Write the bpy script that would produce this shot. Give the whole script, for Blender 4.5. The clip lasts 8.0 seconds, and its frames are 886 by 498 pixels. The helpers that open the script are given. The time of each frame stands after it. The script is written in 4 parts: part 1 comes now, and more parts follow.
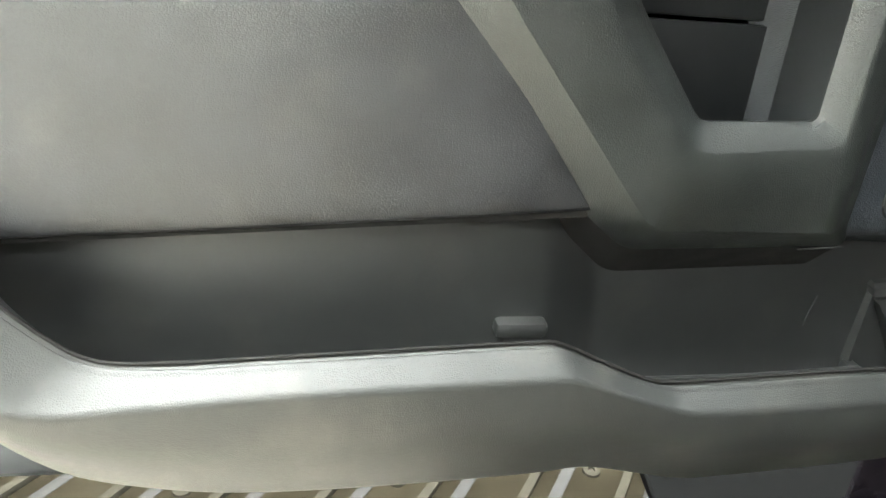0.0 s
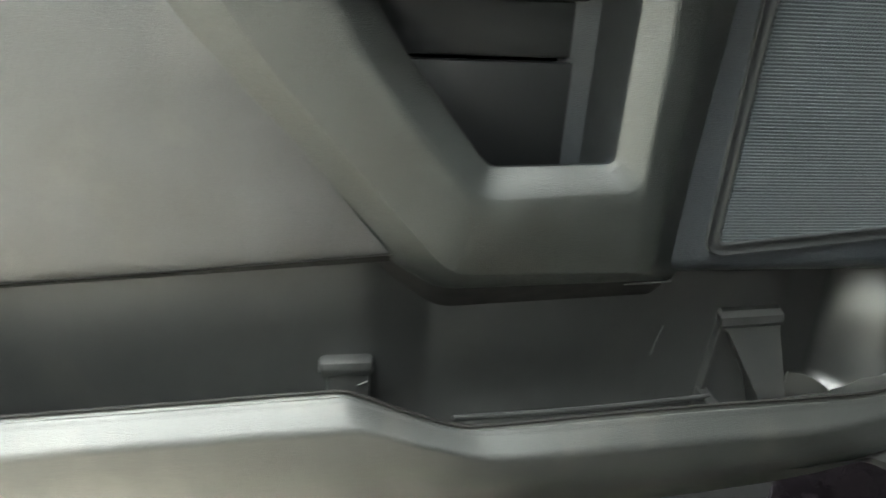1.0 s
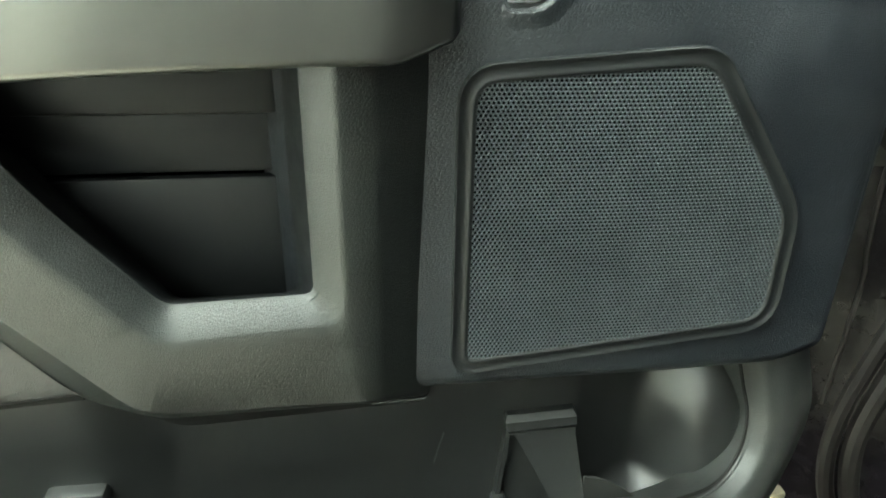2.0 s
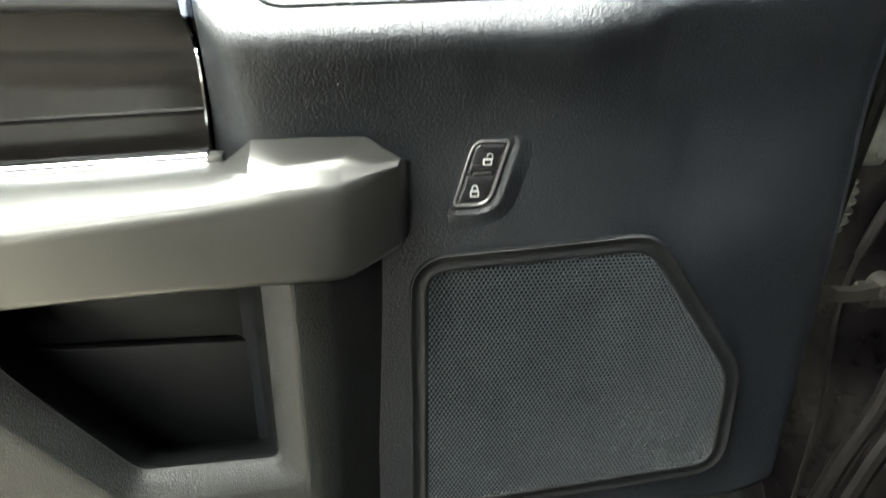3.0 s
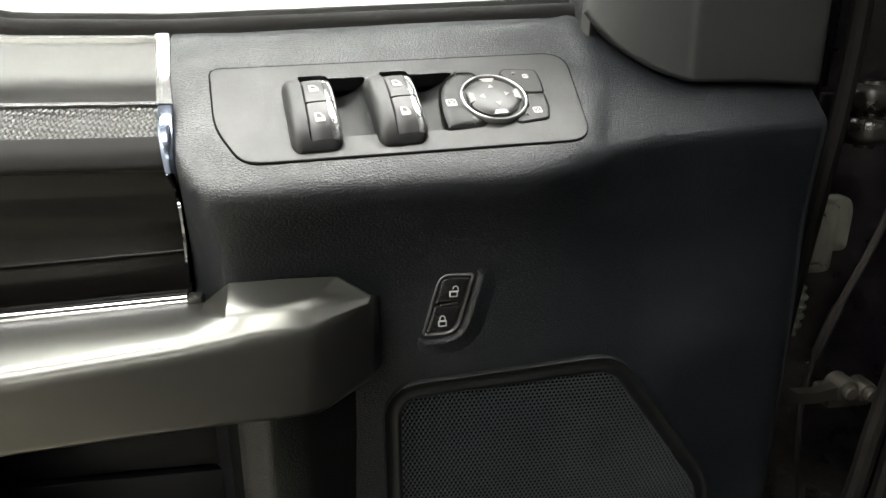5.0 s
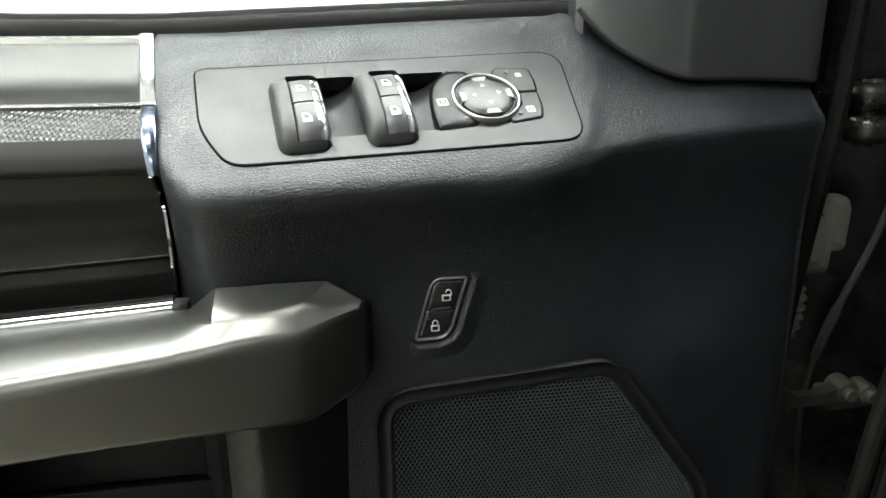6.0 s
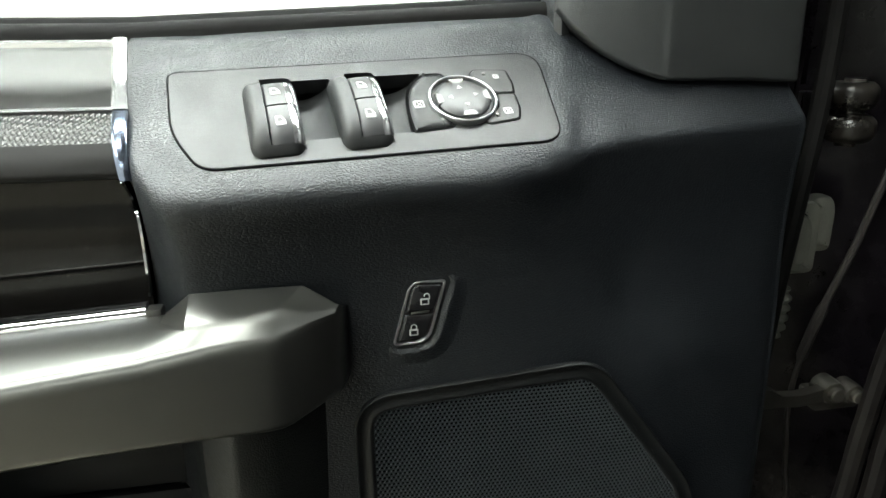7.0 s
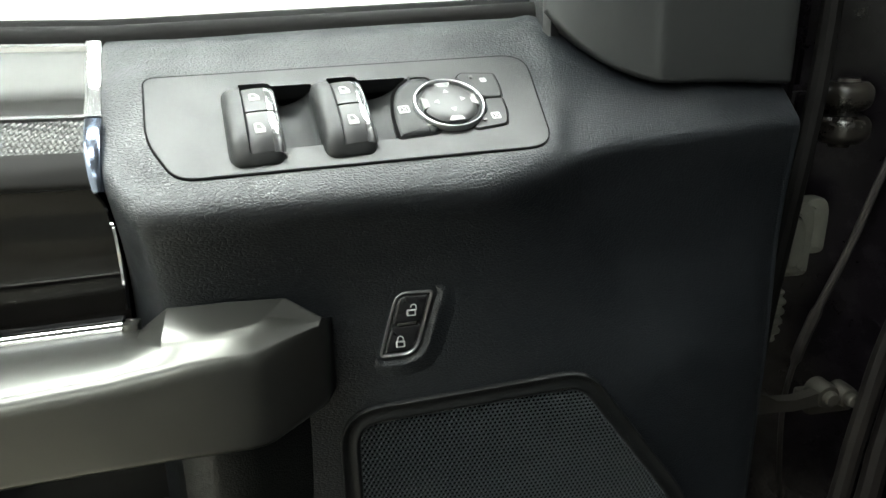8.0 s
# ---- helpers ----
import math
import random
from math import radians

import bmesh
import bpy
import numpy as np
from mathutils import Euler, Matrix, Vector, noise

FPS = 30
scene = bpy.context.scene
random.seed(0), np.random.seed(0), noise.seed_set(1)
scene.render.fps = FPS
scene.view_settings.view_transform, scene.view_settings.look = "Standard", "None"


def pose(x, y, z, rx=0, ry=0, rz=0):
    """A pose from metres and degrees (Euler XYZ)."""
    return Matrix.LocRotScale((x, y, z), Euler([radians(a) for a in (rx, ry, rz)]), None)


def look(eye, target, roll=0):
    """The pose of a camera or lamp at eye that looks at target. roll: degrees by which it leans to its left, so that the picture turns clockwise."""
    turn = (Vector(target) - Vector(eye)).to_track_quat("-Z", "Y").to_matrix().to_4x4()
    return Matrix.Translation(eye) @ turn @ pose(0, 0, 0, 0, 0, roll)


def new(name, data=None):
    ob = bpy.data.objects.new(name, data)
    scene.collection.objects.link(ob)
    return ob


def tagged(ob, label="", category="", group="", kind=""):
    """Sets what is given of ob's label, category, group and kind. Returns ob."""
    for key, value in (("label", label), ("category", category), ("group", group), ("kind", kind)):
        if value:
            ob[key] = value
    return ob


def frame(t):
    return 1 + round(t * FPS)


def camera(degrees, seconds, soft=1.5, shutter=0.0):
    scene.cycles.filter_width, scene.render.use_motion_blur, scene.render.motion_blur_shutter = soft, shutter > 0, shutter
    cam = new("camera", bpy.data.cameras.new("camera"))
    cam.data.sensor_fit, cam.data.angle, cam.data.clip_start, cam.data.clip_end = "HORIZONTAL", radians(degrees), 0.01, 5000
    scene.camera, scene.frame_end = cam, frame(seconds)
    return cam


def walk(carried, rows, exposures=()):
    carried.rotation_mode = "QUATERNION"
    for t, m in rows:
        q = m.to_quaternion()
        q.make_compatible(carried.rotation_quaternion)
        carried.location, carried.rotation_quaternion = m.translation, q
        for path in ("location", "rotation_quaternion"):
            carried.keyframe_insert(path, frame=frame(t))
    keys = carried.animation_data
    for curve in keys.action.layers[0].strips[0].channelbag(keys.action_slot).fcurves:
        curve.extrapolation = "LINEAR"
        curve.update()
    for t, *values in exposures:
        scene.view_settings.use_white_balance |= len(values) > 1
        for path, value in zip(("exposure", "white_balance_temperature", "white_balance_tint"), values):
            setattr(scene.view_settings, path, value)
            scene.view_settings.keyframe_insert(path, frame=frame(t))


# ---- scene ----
cam = camera(66.0, 8.0, shutter=0.25)
PATH = [
    (0, (-0.4701, -0.4443, 1.0057), (-0.3883, 0.0050, 0.8022), 4.77),
    (0.5, (-0.4528, -0.4450, 1.0233), (-0.3733, -0.0013, 0.8070), 4.78),
    (1, (-0.3154, -0.4425, 1.0596), (-0.2468, 0.0013, 0.8398), 3.40),
    (1.5, (-0.1771, -0.4180, 1.0822), (-0.1127, 0.0259, 0.8611), 1.66),
    (1.7, (-0.1428, -0.4006, 1.1018), (-0.0770, 0.0390, 0.8728), 1.58),
    (2.8, (-0.0736, -0.3649, 1.2054), (-0.0164, 0.0780, 0.9805), 1.06),
    (3, (-0.0732, -0.3695, 1.2313), (-0.0154, 0.0772, 1.0143), 1.10),
    (3.5, (-0.0795, -0.3852, 1.2705), (-0.0154, 0.0745, 1.0846), 1.01),
    (4, (-0.0747, -0.3881, 1.2746), (-0.0051, 0.0780, 1.1075), 0.64),
    (4.5, (-0.0726, -0.3828, 1.2645), (0.0019, 0.0847, 1.1036), 0.32),
    (5, (-0.0693, -0.3806, 1.2655), (0.0070, 0.0870, 1.1058), 0.22),
    (6.5, (-0.0608, -0.3700, 1.2608), (0.0201, 0.0982, 1.1051), -0.33),
    (7, (-0.0551, -0.3705, 1.2608), (0.0279, 0.0976, 1.1059), -0.47),
    (7.5, (-0.0585, -0.3664, 1.2613), (0.0255, 0.1014, 1.1062), -0.63),
    (8, (-0.0493, -0.3583, 1.2643), (0.0386, 0.1080, 1.1068), -0.66),
]
EXPOSURES = [(0, 2.85, 6450, 13), (0.5, 2.66, 6450, 12), (1.0, 2.55, 6450, 11), (1.7, 2.5, 6450, -1), (2.8, 2.0, 6500, 8), (3.2, 1.4, 6800, 18), (3.6, 0.4, 6900, 22), (4.0, 0.03, 6900, 20), (5.2, 0.1, 6800, 16), (6.5, 0.2, 6500, 10), (8.0, 0.2, 6500, 10)]
walk(cam, [(t, look(eye, target, roll)) for t, eye, target, roll in PATH],
     exposures=EXPOSURES)

# ---- light ----
world = bpy.data.worlds.new("garage")
scene.world = world
world.use_nodes = True
sky = world.node_tree.nodes.new("ShaderNodeTexSky")
sky.sky_type, sky.sun_disc, sky.sun_elevation = "NISHITA", False, radians(35)
world.node_tree.links.new(sky.outputs[0], world.node_tree.nodes["Background"].inputs[0])
world.node_tree.nodes["Background"].inputs[1].default_value = 0.05
LAMP_POWER = 74.0
PANEL_POWER = 22.0

# ---- materials ----


def material(name, base, rough=0.5, metal=0.0, coat=0.0, var=0.15, var_scale=40.0, grain=0.0, grain_scale=600.0,
             stretch=(1, 1, 1), rough_var=0.08, dust=0.0, spec=0.5, fine_share=0.4):
    """A surface with colour and roughness that vary at two scales, and a fine cell-like grain in metres."""
    m = bpy.data.materials.new(name)
    m.use_nodes = True
    t = m.node_tree
    n, link = t.nodes, t.links.new
    b = n["Principled BSDF"]
    b.inputs["Metallic"].default_value = metal
    b.inputs["Coat Weight"].default_value = coat
    b.inputs["Coat Roughness"].default_value = 0.05
    b.inputs["Specular IOR Level"].default_value = spec
    co = n.new("ShaderNodeTexCoord")
    big = n.new("ShaderNodeTexNoise")
    big.inputs["Scale"].default_value, big.inputs["Detail"].default_value = var_scale, 5
    fine = n.new("ShaderNodeTexNoise")
    fine.inputs["Scale"].default_value, fine.inputs["Detail"].default_value = var_scale * 22, 3
    link(co.outputs["Object"], big.inputs["Vector"])
    link(co.outputs["Object"], fine.inputs["Vector"])
    mix = n.new("ShaderNodeMath")
    mix.operation = "MULTIPLY_ADD"
    mix.inputs[1].default_value = fine_share
    link(fine.outputs[0], mix.inputs[0])
    link(big.outputs[0], mix.inputs[2])
    ramp = n.new("ShaderNodeMapRange")
    ramp.inputs["From Min"].default_value, ramp.inputs["From Max"].default_value = 0.45, 0.95
    ramp.inputs["To Min"].default_value, ramp.inputs["To Max"].default_value = 1 - var, 1 + var
    link(mix.outputs[0], ramp.inputs["Value"])
    tint = n.new("ShaderNodeVectorMath")
    tint.operation = "SCALE"
    tint.inputs[0].default_value = base
    link(ramp.outputs[0], tint.inputs["Scale"])
    colour = tint.outputs[0]
    if dust:
        specks = n.new("ShaderNodeTexNoise")
        specks.inputs["Scale"].default_value, specks.inputs["Detail"].default_value = 18, 9
        link(co.outputs["Object"], specks.inputs["Vector"])
        some = n.new("ShaderNodeMapRange")
        some.inputs["From Min"].default_value, some.inputs["From Max"].default_value = 0.55, 0.8
        some.inputs["To Max"].default_value = dust
        link(specks.outputs[0], some.inputs["Value"])
        over = n.new("ShaderNodeMix")
        over.data_type = "RGBA"
        over.inputs["B"].default_value = (0.22, 0.20, 0.17, 1)
        link(some.outputs[0], over.inputs["Factor"])
        link(colour, over.inputs["A"])
        colour = over.outputs["Result"]
    link(colour, b.inputs["Base Color"])
    shine = n.new("ShaderNodeMapRange")
    shine.inputs["From Min"].default_value, shine.inputs["From Max"].default_value = 0.45, 0.95
    shine.inputs["To Min"].default_value, shine.inputs["To Max"].default_value = max(0.02, rough - rough_var), rough + rough_var
    link(mix.outputs[0], shine.inputs["Value"])
    link(shine.outputs[0], b.inputs["Roughness"])
    if grain:
        place = n.new("ShaderNodeMapping")
        place.inputs["Scale"].default_value = stretch
        bend = n.new("ShaderNodeTexNoise")
        bend.inputs["Scale"].default_value = grain_scale * 0.45
        link(co.outputs["Object"], place.inputs["Vector"])
        link(place.outputs[0], bend.inputs["Vector"])
        add = n.new("ShaderNodeVectorMath")
        add.operation = "MULTIPLY_ADD"
        add.inputs[1].default_value = (0.9 / grain_scale,) * 3
        link(bend.outputs["Color"], add.inputs[0])
        link(place.outputs[0], add.inputs[2])
        cells = n.new("ShaderNodeTexVoronoi")
        cells.feature = "DISTANCE_TO_EDGE"
        cells.inputs["Scale"].default_value = grain_scale
        link(add.outputs[0], cells.inputs["Vector"])
        flat = n.new("ShaderNodeMapRange")
        flat.interpolation_type = "SMOOTHSTEP"
        flat.inputs["From Max"].default_value = 0.22
        link(cells.outputs["Distance"], flat.inputs["Value"])
        bump = n.new("ShaderNodeBump")
        bump.inputs["Strength"].default_value = grain
        bump.inputs["Distance"].default_value = 0.0004
        link(flat.outputs[0], bump.inputs["Height"])
        link(bump.outputs[0], b.inputs["Normal"])
    return m


def glowing(name, colour, strength):
    m = bpy.data.materials.new(name)
    m.use_nodes = True
    b = m.node_tree.nodes["Principled BSDF"]
    b.inputs["Base Color"].default_value = (*colour, 1)
    b.inputs["Emission Color"].default_value = (*colour, 1)
    b.inputs["Emission Strength"].default_value = strength
    return m


LEATHERETTE = material("grained black plastic skin", (0.0060, 0.0076, 0.0098), 0.45, grain=0.5, grain_scale=560, stretch=(0.68, 1, 1.15), var=0.1)
FRAME = material("grained dark frame plastic", (0.0068, 0.0078, 0.0074), 0.37, grain=0.36, grain_scale=560, var=0.2, var_scale=24, rough_var=0.06, dust=0.03, spec=0.42)
SMOOTH = material("fine black plastic", (0.0105, 0.0112, 0.0115), 0.46, grain=0.25, grain_scale=1500, var=0.08)
PAD = material("grained grey pad", (0.010, 0.0102, 0.0112), 0.37, grain=0.30, grain_scale=560, stretch=(0.8, 1, 1.2), var=0.4, var_scale=20, rough_var=0.085, dust=0.06)
LIP = material("grained pocket lip plastic", (0.0125, 0.0132, 0.0128), 0.42, spec=0.32, grain=0.28, rough_var=0.04, grain_scale=600, var=0.12, var_scale=14, dust=0.09)
POCKET = material("hard black pocket plastic", (0.0085, 0.0089, 0.0087), 0.39, grain=0.1, rough_var=0.03, grain_scale=900, var=0.2, dust=0.03)
SATIN = material("satin smoked metal paint", (0.102, 0.102, 0.095), 0.30, metal=0.8, var=0.03, rough_var=0.01, fine_share=0.0)
RINGMETAL = material("satin metal ring", (0.62, 0.62, 0.63), 0.38, metal=1.0, var=0.03, rough_var=0.02, fine_share=0.0)
CAPMETAL = material("bright satin metal cap", (0.62, 0.62, 0.63), 0.24, metal=1.0, var=0.03, rough_var=0.03, fine_share=0.0)
# chrome whose dark blue reflection of the cab is put into the base colour
DARKCHROME = material("chrome with a dark reflection in its colour", (0.17, 0.20, 0.26), 0.20, metal=1.0, var=0.02, rough_var=0.02, fine_share=0.0)
CHROME = material("chrome", (0.82, 0.83, 0.85), 0.07, metal=1.0, var=0.02, rough_var=0.02, fine_share=0.0)
EDGE = material("dull smoked trim edge", (0.006, 0.0056, 0.005), 0.40, var=0.1, spec=0.14)
PIANO = material("gloss black lacquer", (0.008, 0.0072, 0.0066), 0.18, var=0.2, rough_var=0.03, fine_share=0.0, spec=0.3)
BRUSHED = material("smoked brushed trim", (0.0125, 0.0118, 0.0106), 0.36, metal=0.75, var=0.02, rough_var=0.015, fine_share=0.0)
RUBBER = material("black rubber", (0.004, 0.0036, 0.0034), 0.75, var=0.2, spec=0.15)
MESH = material("speaker mesh plastic", (0.023, 0.027, 0.030), 0.40, var=0.06)
HOLE = material("speaker cloth", (0.005, 0.005, 0.005), 0.9, spec=0.0)
BUTTON = material("soft-touch button plastic", (0.020, 0.020, 0.021), 0.50, var=0.05, fine_share=0.0)
GLOSSBTN = material("gloss switch plastic", (0.014, 0.014, 0.015), 0.22, var=0.05, fine_share=0.0)
FACET = material("pale grey knob facet", (0.10, 0.10, 0.098), 0.35, metal=0.5, var=0.05, fine_share=0.0)
INK = material("white printed mark", (0.36, 0.36, 0.355), 0.5)
SHELL = material("black car paint", (0.004, 0.0032, 0.0042), 0.25, var=0.2, spec=0.12)
STEEL = material("zinc plated steel", (0.075, 0.070, 0.060), 0.45, metal=0.7, var=0.25, dust=0.2)
BOOT = material("grey rubber boot", (0.15, 0.152, 0.13), 0.6, var=0.25, spec=0.2)
BRASS = material("cream passivated steel", (0.36, 0.32, 0.23), 0.45, metal=0.4, var=0.2)
SEALTAN = material("dusty jamb strip", (0.006, 0.005, 0.0048), 0.5, var=0.4, dust=0.05, spec=0.2)
FLOOR = material("tan floor paint", (0.23, 0.208, 0.170), 0.6, var=0.15, var_scale=8, dust=0.1, spec=0.3)
# far darker than tan metal: the shade behind the door is in the colour
DECK = material("tan deck plate, shade in its colour", (0.0050, 0.0042, 0.0028), 0.9, var=0.3, var_scale=9, dust=0.01, spec=0.0)
# near black, so the added ground sheet stays dark under the lamps
DARK_GROUND = material("matt black for the dark ground", (0.0015, 0.0015, 0.0015), 0.9, spec=0.0)
# in the pull cup its dark colour also carries the handle's shade
LINER = material("dark moulded liner plastic", (0.0050, 0.0056, 0.0060), 0.45, spec=0.3, grain=0.25, grain_scale=1200, var=0.1)
# ribs are darkened along with the deck plate
BAR = material("worn metal rib", (0.0110, 0.0100, 0.0078), 0.9, metal=0.0, var=0.2, spec=0.0)
KNOB = material("dusty black steel", (0.016, 0.014, 0.012), 0.3, var=0.3, dust=0.18)
DIM = material("grey wall paint", (0.12, 0.12, 0.115), 0.7, var=0.08, var_scale=4)
COVER = material("matt black hard plastic", (0.030, 0.032, 0.032), 0.52, grain=0.25, grain_scale=1300, var=0.08)
RIDGE = material("dusty painted seam", (0.022, 0.019, 0.018), 0.5, var=0.3, dust=0.10, spec=0.3)
WALL = material("white wall paint", (0.78, 0.77, 0.73), 0.6, var=0.03, var_scale=6)
CABWALL = material("dark cab wall", (0.03, 0.028, 0.028), 0.5)


def weave():
    """Woven band: small slanted tiles that shine one by one."""
    m = bpy.data.materials.new("woven metal band")
    m.use_nodes = True
    t = m.node_tree
    n, link = t.nodes, t.links.new
    b = n["Principled BSDF"]
    co, place = n.new("ShaderNodeTexCoord"), n.new("ShaderNodeMapping")
    place.inputs["Rotation"].default_value = (0, radians(38), 0)
    place.inputs["Scale"].default_value = (1, 0.0, 1.25)
    link(co.outputs["Object"], place.inputs["Vector"])
    size = 470.0
    tiles = n.new("ShaderNodeTexChecker")
    tiles.inputs["Scale"].default_value = size
    link(place.outputs[0], tiles.inputs["Vector"])
    shade = n.new("ShaderNodeTexNoise")
    shade.inputs["Scale"].default_value = 420
    link(place.outputs[0], shade.inputs["Vector"])
    tone = n.new("ShaderNodeMix")
    tone.data_type = "RGBA"
    tone.inputs["A"].default_value, tone.inputs["B"].default_value = (0.012, 0.0118, 0.0114, 1), (0.030, 0.0296, 0.0288, 1)
    share = n.new("ShaderNodeMath")
    share.operation = "MULTIPLY_ADD"
    share.inputs[1].default_value = 0.55
    link(tiles.outputs["Fac"], share.inputs[0])
    link(shade.outputs[0], share.inputs[2])
    link(share.outputs[0], tone.inputs["Factor"])
    link(tone.outputs["Result"], b.inputs["Base Color"])
    b.inputs["Metallic"].default_value = 0.85
    b.inputs["Roughness"].default_value = 0.30
    # each strand bulges along its own way: over one tile, under the next
    split = n.new("ShaderNodeSeparateXYZ")
    link(place.outputs[0], split.inputs[0])
    bulges = []
    for axis in ("X", "Z"):
        last = split.outputs[axis]
        for operation, value in (("MULTIPLY", size), ("FRACT", 0.0), ("SUBTRACT", 0.5), ("POWER", 2.0)):
            step = n.new("ShaderNodeMath")
            step.operation = operation
            step.inputs[1].default_value = value
            link(last, step.inputs[0])
            last = step.outputs[0]
        bulges.append(last)
    over = n.new("ShaderNodeMix")
    link(tiles.outputs["Fac"], over.inputs["Factor"])
    link(bulges[0], over.inputs["A"])
    link(bulges[1], over.inputs["B"])
    bump = n.new("ShaderNodeBump")
    bump.invert = True
    bump.inputs["Strength"].default_value, bump.inputs["Distance"].default_value = 0.8, 0.0016
    link(over.outputs["Result"], bump.inputs["Height"])
    link(bump.outputs[0], b.inputs["Normal"])
    return m


WEAVE = weave()
GLASS = bpy.data.materials.new("clear window glass")
GLASS.use_nodes = True
g = GLASS.node_tree.nodes["Principled BSDF"]
g.inputs["Base Color"].default_value = (0.93, 0.96, 0.95, 1)
g.inputs["Transmission Weight"].default_value, g.inputs["Roughness"].default_value, g.inputs["IOR"].default_value = 1.0, 0.0, 1.05

from mathutils.geometry import tessellate_polygon

# ---- building helpers: the door is laid out in decimetres from its lock switch, x along the door, y into it, z up ----
TO_WORLD = Matrix.Translation((0, 0, 1.1)) @ Matrix.Scale(0.1, 4)
PLACED = {}


def thing(name, at, label, category, group="", kind=""):
    ob = new(name)
    ob.empty_display_size = 0.05
    ob.location = TO_WORLD @ Vector(at)
    PLACED[ob] = Matrix.Translation(ob.location)
    return tagged(ob, label, category, group, kind)


def part(name, bm, mat, parent=None, label="", sharp=35, world_space=False):
    if not world_space:
        bmesh.ops.transform(bm, matrix=TO_WORLD, verts=bm.verts)
    bmesh.ops.recalc_face_normals(bm, faces=bm.faces)
    me = bpy.data.meshes.new(name)
    bm.to_mesh(me)
    bm.free()
    me.materials.append(mat)
    for p in me.polygons:
        p.use_smooth = True
    me.set_sharp_from_angle(angle=radians(sharp))
    ob = new(name, me)
    if parent is not None:
        ob.parent = parent
        ob.matrix_parent_inverse = PLACED.get(parent, Matrix()).inverted()
    if label:
        tagged(ob, label)
    return ob


def loft(rows, ring=False, cap=False, loop=False):
    """A skin over rows of points; ring closes each row, loop joins the last row to the first, cap closes the two ends."""
    bm = bmesh.new()
    grid = [[bm.verts.new(p) for p in row] for row in rows]
    pairs = list(zip(grid, grid[1:])) + ([(grid[-1], grid[0])] if loop else [])
    for a, b in pairs:
        n = len(a)
        for i in range(n if ring else n - 1):
            j = (i + 1) % n
            bm.faces.new((a[i], a[j], b[j], b[i]))
    if cap:
        bm.faces.new(grid[0])
        bm.faces.new(list(reversed(grid[-1])))
    return bm


def join(*bms):
    out = bmesh.new()
    for b in bms:
        me = bpy.data.meshes.new("tmp")
        b.to_mesh(me)
        b.free()
        out.from_mesh(me)
        bpy.data.meshes.remove(me)
    return out


def thick(bm, t):
    bmesh.ops.recalc_face_normals(bm, faces=bm.faces)
    bmesh.ops.solidify(bm, geom=list(bm.faces), thickness=t)
    return bm


def fillet(points, radii, seg=5, closed=False):
    """The polyline with each corner rounded by an arc-like curve of the given reach."""
    pts = [Vector(p) for p in points]
    if isinstance(radii, (int, float)):
        radii = [radii] * len(pts)
    out = []
    for i, p in enumerate(pts):
        r = radii[i]
        if not r or (not closed and i in (0, len(pts) - 1)):
            out.append(p)
            continue
        a, c = pts[i - 1], pts[(i + 1) % len(pts)]
        da, dc = a - p, c - p
        p0 = p + da.normalized() * min(r, da.length * 0.48)
        p2 = p + dc.normalized() * min(r, dc.length * 0.48)
        for k in range(seg + 1):
            s = k / seg
            out.append(p0 * (1 - s) ** 2 + p * 2 * s * (1 - s) + p2 * s * s)
    return out


def smooth_rows(rows, n):
    """Rows between the given ones, along smooth curves through them."""
    out, last = [], len(rows) - 1
    for i in range(last):
        quad = [rows[max(i - 1, 0)], rows[i], rows[i + 1], rows[min(i + 2, last)]]
        for k in range(n):
            s = k / n
            w = (-0.5 * s + s * s - 0.5 * s**3, 1 - 2.5 * s * s + 1.5 * s**3, 0.5 * s + 2 * s * s - 1.5 * s**3, -0.5 * s * s + 0.5 * s**3)
            out.append([sum((Vector(quad[q][j]) * w[q] for q in range(4)), Vector()) for j in range(len(rows[i]))])
    out.append([Vector(p) for p in rows[-1]])
    return out


def inset(poly, d):
    """A polygon drawn in by d (its corners run anticlockwise); out where d is negative."""
    out, n = [], len(poly)
    for i in range(n):
        a, p, c = Vector(poly[i - 1]), Vector(poly[i]), Vector(poly[(i + 1) % n])
        e, f = (p - a).normalized(), (c - p).normalized()
        n1, n2 = Vector((-e.y, e.x)), Vector((-f.y, f.x))
        k = 1 + n1.dot(n2)
        out.append(p + (n1 + n2) * (d / max(k, 0.3)))
    return out


FACE = (Vector((0, 0, 0)), Vector((1, 0, 0)), Vector((0, 0, 1)), Vector((0, -1, 0)))
TOP = (Vector((-1.2, -0.113, 0.938)), Vector((0.9917, 0.1186, 0.0498)), Vector((-0.1262, 0.8210, 0.5568)), Vector((0.0251, -0.5585, 0.8291)))


def on(fr, a, b, h=0.0):
    o, u, v, n = fr
    return o + u * a + v * b + n * h


def stack(poly, fr, levels, cap=True, base=False):
    """Rings of a polygon, each (inset, height), one over the other on a face."""
    rows = [[on(fr, q.x, q.y, h) for q in inset(poly, d)] for d, h in levels]
    bm = loft(rows, ring=True)
    bm.verts.ensure_lookup_table()
    n = len(poly)
    if cap:
        top = bm.verts[-n:]
        for tri in tessellate_polygon([[q.to_3d() for q in inset(poly, levels[-1][0])]]):
            bm.faces.new([top[i] for i in tri])
    if base:
        bm.faces.new(bm.verts[:n])
    return bm


def rounded(points, r, seg=4):
    return [Vector((q.x, q.y)) for q in fillet([(p[0], p[1], 0) for p in points], r, seg, closed=True)]


def rect(a0, b0, a1, b1, r=0.02, seg=3):
    return rounded([(a0, b0), (a1, b0), (a1, b1), (a0, b1)], r, seg)


